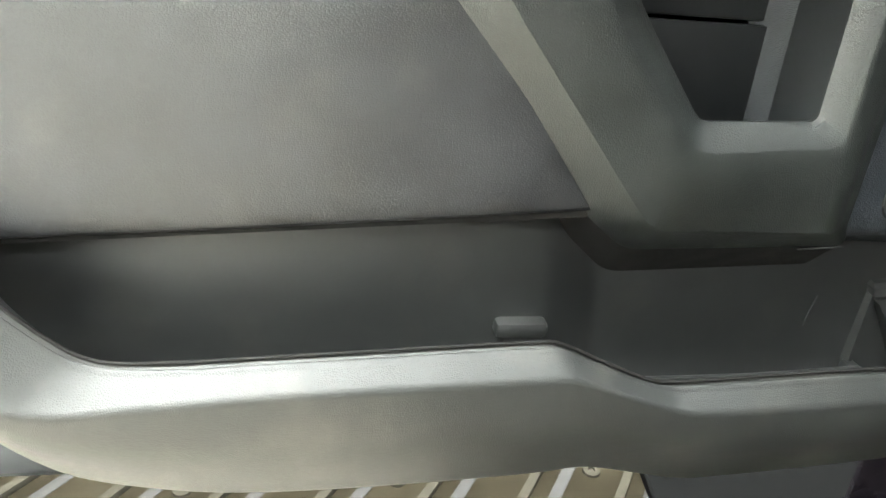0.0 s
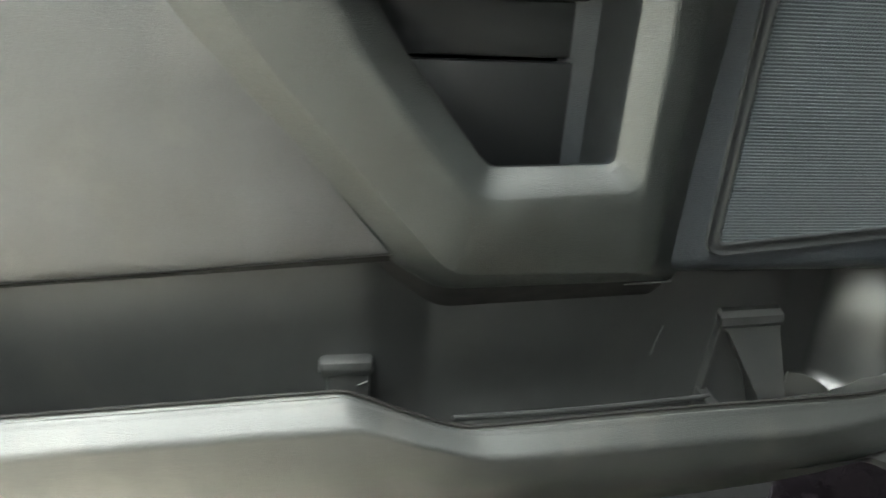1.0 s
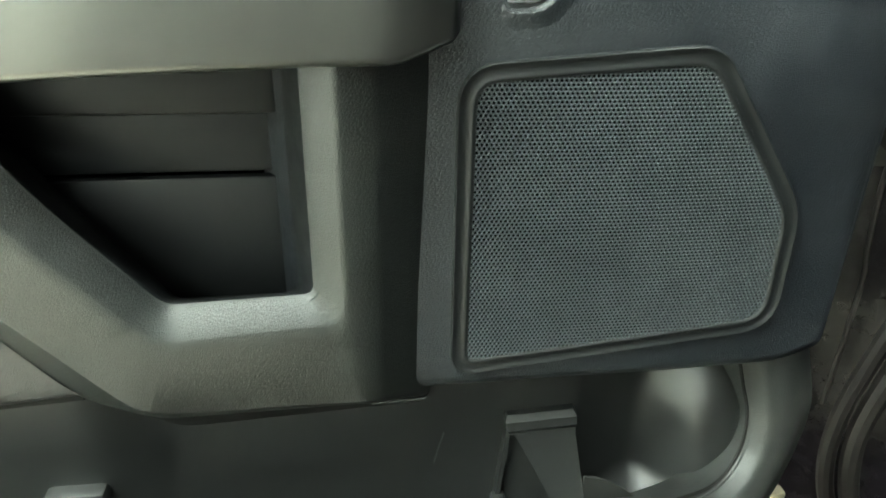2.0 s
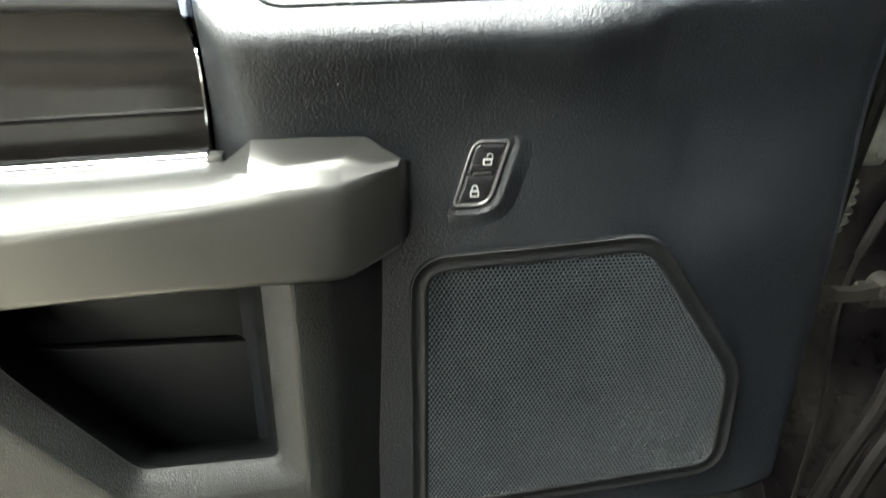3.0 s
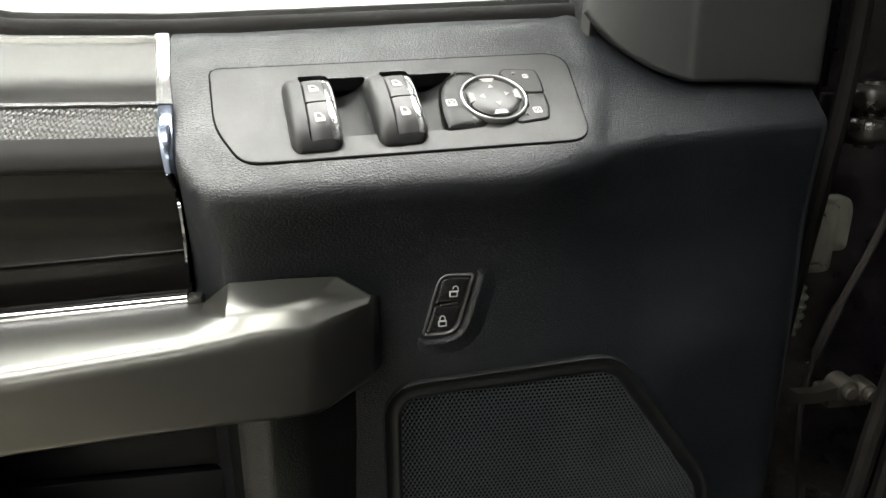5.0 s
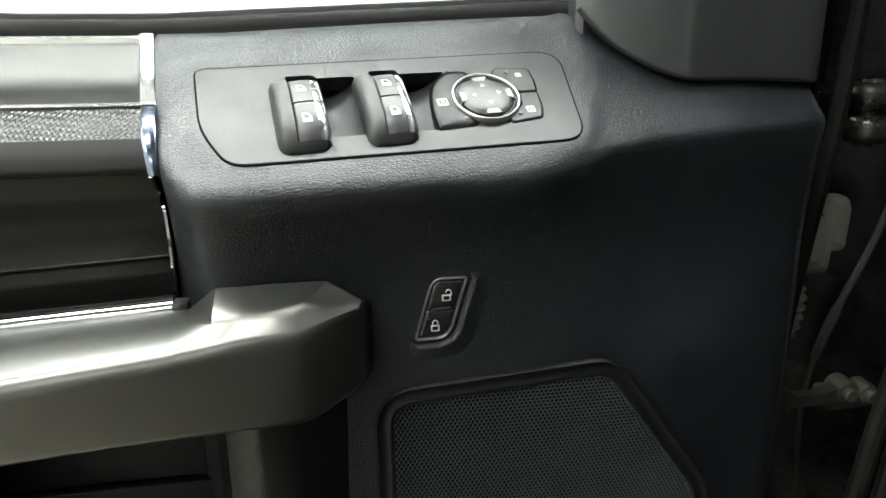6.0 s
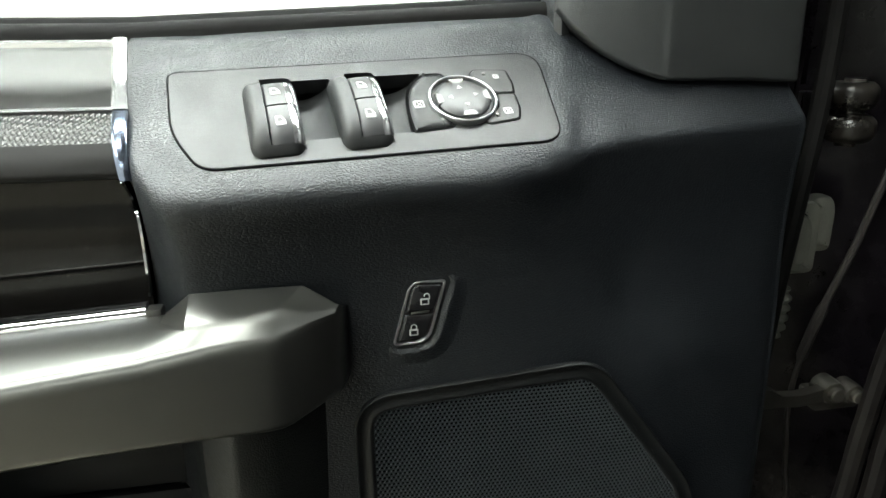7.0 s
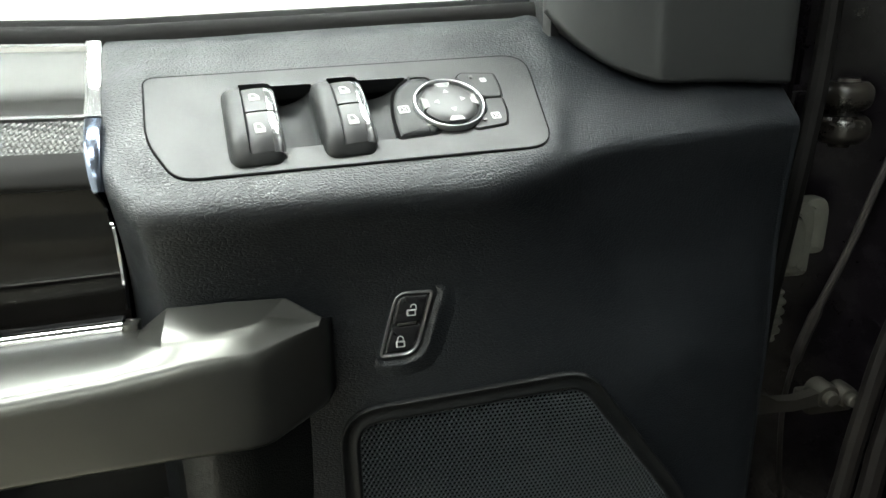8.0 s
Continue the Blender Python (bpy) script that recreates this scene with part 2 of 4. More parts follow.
def disc(a, b, r, n=32, ry=None):
    return [Vector((a + r * math.cos(2 * math.pi * k / n), b + (ry or r) * math.sin(2 * math.pi * k / n))) for k in range(n)]


def tube(points, r, seg=10, cap=True):
    pts = [Vector(p) for p in points]
    rows = []
    side = None
    for i, p in enumerate(pts):
        d = (pts[min(i + 1, len(pts) - 1)] - pts[max(i - 1, 0)]).normalized()
        if side is None:
            side = d.orthogonal().normalized()
        side = (side - d * side.dot(d)).normalized()
        up = d.cross(side)
        rr = r[i] if isinstance(r, (list, tuple)) else r
        rows.append([p + (side * math.cos(2 * math.pi * k / seg) + up * math.sin(2 * math.pi * k / seg)) * rr for k in range(seg)])
    return loft(rows, ring=True, cap=cap)


def curve3(points, n=6):
    return [r[0] for r in smooth_rows([[p] for p in points], n)]


def box(x0, y0, z0, x1, y1, z1, bevel=0.0):
    bm = bmesh.new()
    bmesh.ops.create_cube(bm, size=1)
    for v in bm.verts:
        v.co = Vector(((x0 + x1) / 2 + v.co.x * (x1 - x0), (y0 + y1) / 2 + v.co.y * (y1 - y0), (z0 + z1) / 2 + v.co.z * (z1 - z0)))
    if bevel:
        bmesh.ops.bevel(bm, geom=bm.edges[:], offset=bevel, segments=2, affect="EDGES", profile=0.5)
    return bm


# ---- the place round the car ----
bm = box(-2.6, -5.2, -0.2, 5.2, 4.2, 0)
tagged(part("floor", bm, FLOOR, world_space=True), "tan painted workshop floor", "floor", kind="structure")
tagged(part("wall_north", box(-2.6, 4.0, 0, 5.2, 4.2, 3.4), WALL, world_space=True), "plain white painted workshop wall", "wall", kind="structure")
# unseen south and west walls, white and placed to bounce light on the door
tagged(part("wall_south", box(-2.6, -5.2, 0, 5.2, -5.0, 3.4), WALL, world_space=True), "plain white painted workshop wall", "wall", kind="structure")
tagged(part("wall_west", box(-2.6, -5, 0, -2.4, 4.0, 3.4), WALL, world_space=True), "plain white painted workshop wall", "wall", kind="structure")
# unseen too, kept grey so that they add little fill
tagged(part("wall_east", box(5.0, -5, 0, 5.2, 4.0, 3.4), DIM, world_space=True), "unseen workshop wall, grey to hold back fill light", "wall", kind="structure")
tagged(part("ceiling", box(-2.6, -5.2, 3.4, 5.2, 4.2, 3.5), DIM, world_space=True), "unseen workshop ceiling, grey to hold back fill light", "ceiling", kind="structure")
LAMP = glowing("lit diffuser", (0.93, 1.0, 0.95), LAMP_POWER)
PANEL = glowing("soft lit diffuser", (0.94, 1.0, 0.95), PANEL_POWER)


def ceiling_light(x, y, w, d, glow):
    ob = new("ceiling_light")
    ob.location = (x, y, 3.36)
    PLACED[ob] = Matrix.Translation(ob.location)
    tagged(ob, "long white unseen ceiling light with a lit diffuser", "lamp", "workshop ceiling lights")
    part("lamp_frame", box(x - w / 2 - 0.03, y - d / 2 - 0.03, 3.32, x + w / 2 + 0.03, y + d / 2 + 0.03, 3.398, 0.008), WALL, ob, world_space=True)
    part("diffuser", box(x - w / 2, y - d / 2, 3.30, x + w / 2, y + d / 2, 3.318, 0.004), glow, ob, "lit white diffuser", world_space=True)


# all unseen; west strip and far panels are added to brighten the walls
for place in ((0.45, 0.50, 3.8, 0.57, LAMP), (-1.05, -0.85, 1.5, 0.6, PANEL), (-2.2, -0.9, 0.09, 2.4, LAMP), (-1.0, -3.6, 2.4, 0.4, PANEL), (-0.9, 3.3, 2.6, 0.4, PANEL), (2.2, 3.3, 2.6, 0.4, PANEL)):
    ceiling_light(*place)

# ---- the open door ----
door = thing("car_door", (-2.2, 0.8, -5.3), "open black front car door with smoked metal pull handle", "car door")


cuts = [
    (-1.665, (0.88, 1.545), (0.018, 0.977), (0.42, 0.3), (0.5, -0.6), (0.5, -2.79), (0.125, 0.075, 0.03, 0.03)),
    (-1.50, (0.88, 1.550), (-0.113, 0.912), (0.19, 0.3), (0.3, -0.6), (0.3, -2.79)),
    (-1.38, (0.88, 1.552), (-0.255, 0.819), (0.0, 0.3), (0.1, -0.6), (0.1, -2.79)),
    (-1.25, (0.885, 1.555), (-0.290, 0.799), (-0.09, 0.3), (-0.02, -0.6), (0.0, -2.79)),
    (-0.90, (0.90, 1.575), (-0.275, 0.804), (-0.07, 0.3), (-0.01, -0.6), (0.0, -2.79)),
    (-0.45, (0.915, 1.60), (-0.235, 0.812), (-0.035, 0.3), (0.0, -0.6), (0.0, -2.79)),
    (0.0, (0.93, 1.625), (-0.190, 0.819), (-0.005, 0.3), (0.0, -0.6), (0.0, -2.79)),
    (0.45, (0.94, 1.645), (-0.145, 0.834), (0.012, 0.3), (0.0, -0.6), (0.0, -2.79)),
    (0.82, (0.95, 1.66), (-0.024, 0.893), (0.050, 0.3), (0.0, -0.6), (0.0, -2.79)),
    (1.02, (0.96, 1.67), (0.085, 0.915), (0.095, 0.3), (0.005, -0.6), (0.0, -2.79)),
    (1.32, (0.80, 1.46), (0.200, 0.945), (0.20, 0.3), (0.02, -0.6), (0.0, -2.79)),
    (1.62, (0.72, 1.31), (0.280, 0.952), (0.29, 0.3), (0.05, -0.6), (0.01, -2.79)),
    (2.1, (0.74, 1.27), (0.400, 0.962), (0.42, 0.3), (0.18, -0.6), (0.03, -2.79)),
    (2.5, (0.83, 1.25), (0.510, 0.968), (0.52, 0.28), (0.32, -0.63), (0.07, -2.73), (0.0, 0, -0.02, -0.1)),
    (2.74, (0.88, 1.24), (0.580, 0.972), (0.58, 0.26), (0.40, -0.65), (0.11, -2.72), (0.0, -0.04, -0.11, -0.28)),
    (2.82, (0.93, 1.24), (0.640, 0.962), (0.63, 0.26), (0.46, -0.65), (0.18, -2.70), (0.01, -0.05, -0.14, -0.34)),
    (2.84, (1.20, 1.24), (1.100, 0.950), (1.0, 0.26), (0.9, -0.65), (0.6, -2.66), (0.01, -0.06, -0.16, -0.36)),
]
# the part of the rounding at each cut has the same number of points, so that the cuts can be joined
rows = []
for c in cuts:
    pts = [Vector((c[0] + d, *q)) for d, q in zip((0, *(c[6] if len(c) > 6 else (0, 0, 0, 0))), c[1:6])]
    pts = [pts[0] + Vector((0, 0.22, 0.02))] + pts + [pts[-1] + Vector((0, 0.42, -0.24))]
    row = fillet(pts, [0, 0.09, 0.13 if c[0] < 0.5 else 0.10 if c[0] < 0.9 else 0.06, 0.3, 0.3, 0.13, 0], 6)
    dense = []
    for i, (a, b) in enumerate(zip(row, row[1:])):
        n = {0: 2, 7: 30, 14: 4, 21: 6, 28: 10}.get(i, 1)
        dense += [a.lerp(b, k / n) for k in range(n)]
    rows.append(dense + [row[-1]])
rows = smooth_rows(rows, 8)
bezel_outline = rounded([(-0.09, 0.772), (-0.09, 0.27), (0.035, -0.025), (2.03, -0.095), (2.155, 0.71)], [0.06, 0.12, 0.1, 0.14, 0.17], 6)


def inside(poly, a, b):
    hit = False
    for i in range(len(poly)):
        p, q = poly[i - 1], poly[i]
        if (p.y > b) != (q.y > b) and a < (q.x - p.x) * (b - p.y) / (q.y - p.y) + p.x:
            hit = not hit
    return hit


shrunk = inset(bezel_outline, 0.05)


def gap(poly, a, b):
    """How far a point lies outside a polygon."""
    if inside(poly, a, b):
        return 0.0
    c, best = Vector((a, b)), 9.0
    for i in range(len(poly)):
        p, q = poly[i - 1], poly[i]
        d = q - p
        s = max(0.0, min(1.0, (c - p).dot(d) / max(d.length_squared, 1e-9)))
        best = min(best, (p + d * s - c).length)
    return best


for row in rows:
    for p in row:
        d = p - TOP[0]
        a, b, h = d.dot(TOP[1]), d.dot(TOP[2]), d.dot(TOP[3])
        if -0.4 < a < 2.5 and -0.35 < b < 1.1 and h > -0.3:
            # under the switch plate the panel is sunk, and round it the panel runs into the plate's plane
            s = max(0.0, 1 - gap(bezel_outline, a, b) / (0.13 + 0.15 * max(0.0, min(1.0, (b + 0.1) / 0.4))))
            p -= TOP[3] * ((h + 0.005) * s * s * (3 - 2 * s) + (0.20 if inside(shrunk, a, b) else 0.0))
part("armrest_panel", loft(rows), LEATHERETTE, door, "grained black plastic panel with a sloping armrest top", sharp=60)

# ---- switch plate on the armrest ----

def plate(fr, outer, holes, h, depth):
    """A flat plate with holes, with walls down from all its edges."""
    loops = [outer] + holes
    flat = [[Vector((q.x, q.y, 0)) for q in lp] for lp in loops]
    bm = bmesh.new()
    vs = [bm.verts.new(on(fr, q.x, q.y, h)) for lp in loops for q in lp]
    for tri in tessellate_polygon(flat):
        bm.faces.new([vs[i] for i in tri])
    start = 0
    for k, lp in enumerate(loops):
        n = len(lp)
        lip = inset(lp, -0.003)
        low = [bm.verts.new(on(fr, q.x, q.y, h - 0.004)) for q in lip]
        deep = [bm.verts.new(on(fr, q.x, q.y, h - depth)) for q in lip]
        for i in range(n):
            j = (i + 1) % n
            bm.faces.new((vs[start + i], vs[start + j], low[j], low[i]))
            bm.faces.new((low[i], low[j], deep[j], deep[i]))
        start += n
    return bm


well_1 = rounded([(0.50, 0.110), (0.80, 0.103), (0.80, 0.610), (0.50, 0.620)], 0.012, 2)
well_2 = rounded([(0.98, 0.095), (1.20, 0.088), (1.225, 0.40), (1.35, 0.590), (0.98, 0.605)], 0.012, 2)
bezel = part("switch_plate", plate(TOP, inset(bezel_outline, 0.0), [well_1, well_2], 0.004, 0.10), SMOOTH, door, "flat black switch plate with cut corner", sharp=30)
part("switch_plate_seam", stack(bezel_outline, TOP, [(-0.012, -0.04), (-0.011, 0.002), (0.006, 0.002)], cap=False), HOLE, bezel, "thin dark seam")


def scoop(a0, a1, b0, b1):
    """The satin hollow beside a window switch: it dips from the plate and rises to the next hood."""
    rows = []
    for k in range(13):
        s = k / 12
        h = -0.13 + 0.15 * max(0.0, (s - 0.35) / 0.65) ** 2.2
        rows.append([on(TOP, a0 + (a1 - a0) * s, b, h - (0.03 if j in (0, 3) else 0)) for j, b in enumerate((b0, b0 + 0.03, b1 - 0.03, b1))])
    return loft(rows)


part("switch_well", scoop(0.49, 0.84, 0.09, 0.63), LINER, bezel, "satin black hollow beside the switch")
part("switch_well", scoop(0.97, 1.37, 0.08, 0.61), LINER, bezel, "satin black hollow beside the switch")


def window_switch(a, drop):
    """Two rockers with bright ends in a barrel-shaped hood that is open to the side."""
    mid = 0.255 + drop

    def barrel(b):
        return 0.114 * max(0.0, 1 - abs((b - mid) / 0.306) ** 3.4)

    def run(b0, b1, section, n=12, round_off=False):
        rows = []
        for k in range(n + 1):
            b = b0 + (b1 - b0) * k / n
            near = min(1.0, max(0.0, min(b + 0.045 - drop, 0.558 + drop - b) / 0.085))
            c, k_in = a + 0.118, 0.60 + 0.40 * math.sqrt(1 - (1 - near) ** 2) if round_off else 1.0
            rows.append([on(TOP, c + (q - c) * k_in, b, h) for q, h in section(barrel(b))])
        return loft(rows, ring=True, cap=True)

    side = lambda h: [(a - 0.022, -0.01), (a - 0.012, h * 0.45), (a + 0.002, h * 0.85), (a + 0.022, h + 0.002), (a + 0.050, h + 0.006), (a + 0.084, h + 0.006), (a + 0.086, -0.05)]
    end = lambda h: [(a + 0.080, -0.01), (a + 0.082, h + 0.006), (a + 0.216, h + 0.004), (a + 0.244, h * 0.95), (a + 0.260, h * 0.6), (a + 0.266, -0.01)]
    rim = lambda h: [(q, p + 0.022 * (p > 0)) for q, p in end(h)]
    part("switch_hood", join(run(-0.043 + drop, 0.556 + drop, side, 48, True), run(-0.043 + drop, -0.003 + drop, end, 10, True), run(0.500 + drop, 0.556 + drop, rim, 12, True)), SMOOTH, bezel, "raised barrel-shaped black hood round two rockers", sharp=40)
    for b0, b1 in ((0.000 + drop, 0.236 + drop), (0.248 + drop, 0.462 + drop)):
        part("window_rocker", run(b0, b1, lambda h: [(a + 0.090, -0.05), (a + 0.090, h - 0.008), (a + 0.098, h), (a + 0.160, h + 0.004), (a + 0.208, h + 0.002), (a + 0.208, -0.05)]), BUTTON, bezel, sharp=40)
        part("rocker_cap", run(b0, b1, lambda h: [(a + 0.209, -0.05), (a + 0.209, h + 0.002), (a + 0.230, h - 0.001), (a + 0.250, h - 0.010), (a + 0.262, h - 0.024), (a + 0.270, h - 0.048), (a + 0.271, -0.05)]), CAPMETAL, bezel, "bright metal rocker end", sharp=40)
        cb = (b0 + b1) / 2
        tilt = (barrel(cb + 0.01) - barrel(cb - 0.01)) / 0.02
        lie = (on(TOP, a + 0.152, cb, barrel(cb) + 0.0055), TOP[1], (TOP[2] + TOP[3] * tilt).normalized(), (TOP[3] - TOP[2] * tilt).normalized())
        part("window_mark", plate(lie, rounded([(-0.024, -0.028), (0.026, -0.028), (0.026, 0.004), (0.006, 0.032), (-0.024, 0.032)], 0.005, 2), [rounded([(-0.016, -0.004), (0.017, -0.004), (0.003, 0.024), (-0.016, 0.024)], 0.003, 1)], 0.001, 0.003), INK, bezel, "white window mark")


window_switch(0.315, 0.045)
window_switch(0.795, 0.038)

pad_shape = rounded([(1.192, 0.086), (1.412, 0.094), (1.446, 0.130), (1.53, 0.30), (1.480, 0.566), (1.362, 0.576), (1.245, 0.475), (1.196, 0.28)], [0.02, 0.02, 0.02, 0.05, 0.03, 0.05, 0.12, 0.12], 5)
# darker colour stands in for a face tilted away from the lamp
part("mirror_selector", stack(pad_shape, TOP, [(0, -0.06), (0.0, -0.004), (0.010, 0.009), (0.026, 0.017), (0.050, 0.020)]), LINER, bezel, "crescent-shaped mirror selector button, darkened in place of its tilt")
part("button_seam", stack(pad_shape, TOP, [(-0.012, 0.0), (-0.012, 0.0055), (0.01, 0.0055)]), HOLE, bezel, "thin dark seam")
KN = (1.535, 0.300)
ring = [[on(TOP, *q, h) for q in disc(*KN, r, 48)] for r, h in ((0.207, 0.0), (0.207, 0.034), (0.204, 0.040), (0.199, 0.042), (0.194, 0.040), (0.191, 0.034), (0.189, 0.01))]
part("knob_ring", loft(ring, ring=True), RINGMETAL, bezel, "bright metal ring round the mirror knob")
dish = [[on(TOP, *q, h) for q in disc(*KN, r, 48)] for r, h in ((0.191, 0.012), (0.180, 0.022), (0.15, 0.022), (0.08, 0.022))]
bm = loft(dish, ring=True)
bm.verts.ensure_lookup_table()
bm.faces.new(bm.verts[-48:])
part("mirror_knob", bm, LINER, bezel, "round black four-way mirror knob")
part("knob_pad", stack(disc(*KN, 0.164, 48), TOP, [(0, 0.015), (0.0, 0.032), (0.010, 0.040), (0.03, 0.046), (0.06, 0.050), (0.11, 0.053)]), BUTTON, bezel, "domed round knob face")
for k in range(4):
    w = math.pi / 2 * k + 0.05
    c, t = Vector((math.cos(w), math.sin(w))), Vector((-math.sin(w), math.cos(w)))
    o = Vector(KN) + c * 0.078
    part("arrow_mark", stack([o + c * 0.018, o - c * 0.012 + t * 0.018, o - c * 0.012 - t * 0.018], TOP, [(0, 0.045), (0, 0.0535)]), INK, bezel, "white arrow mark")
    w += math.pi / 4 - 0.05
    c, t = Vector((math.cos(w + math.pi / 4), math.sin(w + math.pi / 4))), Vector((-math.sin(w + math.pi / 4), math.cos(w + math.pi / 4)))
    o = Vector(KN) + c * 0.146
    part("knob_facet", stack([o + c * 0.018 + t * 0.052, o + c * 0.018 - t * 0.052, o - c * 0.026 - t * 0.030, o - c * 0.026 + t * 0.030][::-1], TOP, [(0, 0.02), (0, 0.043), (0.004, 0.047)]), FACET, bezel, "pale facet of the knob")
for shape, name in (([(1.765, 0.346), (1.876, 0.338), (1.893, 0.440), (1.892, 0.550), (1.693, 0.578), (1.652, 0.538), (1.700, 0.46)], "fold_button"), ([(1.644, 0.086), (1.829, 0.106), (1.862, 0.200), (1.874, 0.325), (1.765, 0.333), (1.745, 0.22), (1.622, 0.118)], "camera_button")):
    part(name, stack(rounded(shape, 0.02, 3), TOP, [(0, -0.02), (0, 0.008), (0.006, 0.013)]), SMOOTH, bezel, "black push button beside the knob")
    part("button_seam", stack(rounded(shape, 0.02, 3), TOP, [(-0.010, 0.0), (-0.010, 0.005), (0.01, 0.005)]), HOLE, bezel, "thin dark seam")
for a, b in ((1.372, 0.150), (1.705, 0.148), (1.740, 0.525)):
    part("indicator_dot", stack(disc(a, b, 0.011, 12), TOP, [(0, 0.0), (0, 0.0215), (0.004, 0.023)]), SATIN, bezel, "tiny round indicator")
for a, b, h, s in ((1.268, 0.297, 0.022, 0.030), (1.782, 0.178, 0.015, 0.026), (1.810, 0.495, 0.015, 0.018)):
    part("button_mark", plate(TOP, rect(a - s, b - s, a + s, b + s, 0.008, 2), [rect(a - s * 0.7, b - s * 0.7, a + s * 0.7, b + s * 0.7, 0.004, 1)], h, 0.003), INK, bezel, "white outline mark")
    for q in (1, -1):
        part("button_mark", stack([Vector((a - 0.014, b + 0.014 * q)), Vector((a - 0.010, b + 0.018 * q)), Vector((a + 0.016, b - 0.012 * q)), Vector((a + 0.012, b - 0.016 * q))][:: -q], TOP, [(0, h - 0.003), (0, h)]), INK, bezel)

# ---- lock switch ----
lock_shape = rounded([(-0.197, -0.197), (-0.030, -0.192), (0.022, -0.150), (0.115, 0.190), (-0.062, 0.194), (-0.100, 0.160)], [0.025, 0.04, 0.05, 0.02, 0.03, 0.04], 4)
# the recess slopes broadly on the lower and outer sides and closes up on the others
collar, flow = [], [(w - q).normalized() for w, q in zip(inset(lock_shape, -0.02), lock_shape)]
for d, h in ((0.185, -0.006), (0.130, 0.006), (0.090, 0.016), (0.070, 0.022), (0.062, 0.023), (0.054, 0.020), (0.014, -0.010), (0.006, -0.03)):
    ring = []
    for q, way in zip(lock_shape, flow):
        share = max(0.0, min(1.0, 0.55 + 0.75 * (way.x * 0.72 - way.y * 0.70)))
        ring.append(on(FACE, q.x + way.x * d * (0.25 + 0.75 * share), q.y + way.y * d * (0.25 + 0.75 * share), h * share if h > 0 else h))
    collar.append(ring)
lock = part("lock_switch", stack(lock_shape, FACE, [(0.0, -0.02), (0.008, 0.006), (0.02, 0.010)]), GLOSSBTN, door, "black two-way lock switch with bright rim", sharp=40)
part("switch_recess", loft(collar, ring=True), LEATHERETTE, lock, "grained sloping recess round the switch", sharp=60)
part("switch_rim", stack(lock_shape, FACE, [(-0.009, -0.02), (-0.008, 0.014), (-0.003, 0.021), (0.003, 0.021), (0.008, 0.014), (0.009, 0.0)], cap=False), RINGMETAL, lock, "bright metal rim")
upper = rounded([(-0.122, 0.004), (0.050, 0.008), (0.094, 0.172), (-0.054, 0.176), (-0.084, 0.150)], [0.01, 0.01, 0.02, 0.025, 0.03], 4)
lower = rounded([(-0.180, -0.180), (-0.036, -0.177), (0.006, -0.142), (0.046, -0.010), (-0.127, -0.012)], [0.02, 0.03, 0.04, 0.01, 0.01], 4)
for shape in (upper, lower):
    part("lock_button", stack(shape, FACE, [(0, 0.0), (0.0, 0.014), (0.006, 0.020), (0.016, 0.023)]), GLOSSBTN, lock)
part("tell_tale", stack([Vector((-0.092, -0.004)), Vector((0.012, 0.002)), Vector((0.017, 0.015)), Vector((-0.086, 0.010))], FACE, [(0, 0.0), (0, 0.029), (0.003, 0.031)]), SATIN, lock, "small grey indicator bar")


def padlock(a, b, opened):
    body = plate(FACE, rect(a - 0.024, b - 0.026, a + 0.024, b + 0.010, 0.004, 2), [rect(a - 0.018, b - 0.020, a + 0.018, b + 0.004, 0.002, 1)], 0.028, 0.004)
    arc = [(a + 0.016 * math.cos(w) + (0.012 if opened else 0), b + 0.026 + 0.018 * math.sin(w)) for w in np.linspace(0, math.pi, 9)]
    if not opened:
        arc = [(a + 0.016, b + 0.008)] + arc + [(a - 0.016, b + 0.008)]
    else:
        arc = [(a + 0.028, b + 0.008)] + arc
    return join(body, tube([on(FACE, p, q, 0.028) for p, q in arc], 0.0034, 6))


part("open_padlock_mark", padlock(-0.010, 0.080, True), INK, lock, "white open padlock mark")
part("closed_padlock_mark", padlock(-0.078, -0.112, False), INK, lock, "white closed padlock mark")

# ---- loudspeaker grille ----
hole = rounded([(-0.325, -2.555), (1.805, -2.335), (1.765, -1.535), (1.045, -0.545), (-0.338, -0.645)], [0.06, 0.16, 0.14, 0.11, 0.13], 6)
speaker = part("speaker_rim", stack(hole, FACE, [(-0.124, -0.01), (-0.122, 0.020), (-0.114, 0.030), (-0.104, 0.030), (-0.096, 0.022), (-0.045, 0.020), (-0.036, 0.027), (-0.016, 0.026), (-0.004, 0.014), (0.0, -0.01), (0.0, -0.04)], cap=False), LINER, door, "raised smooth black rim of the speaker", sharp=50)
part("speaker_cloth", stack(hole, FACE, [(-0.005, 0.0025), (0.02, 0.0025)]), HOLE, speaker, "dark cloth behind the mesh")


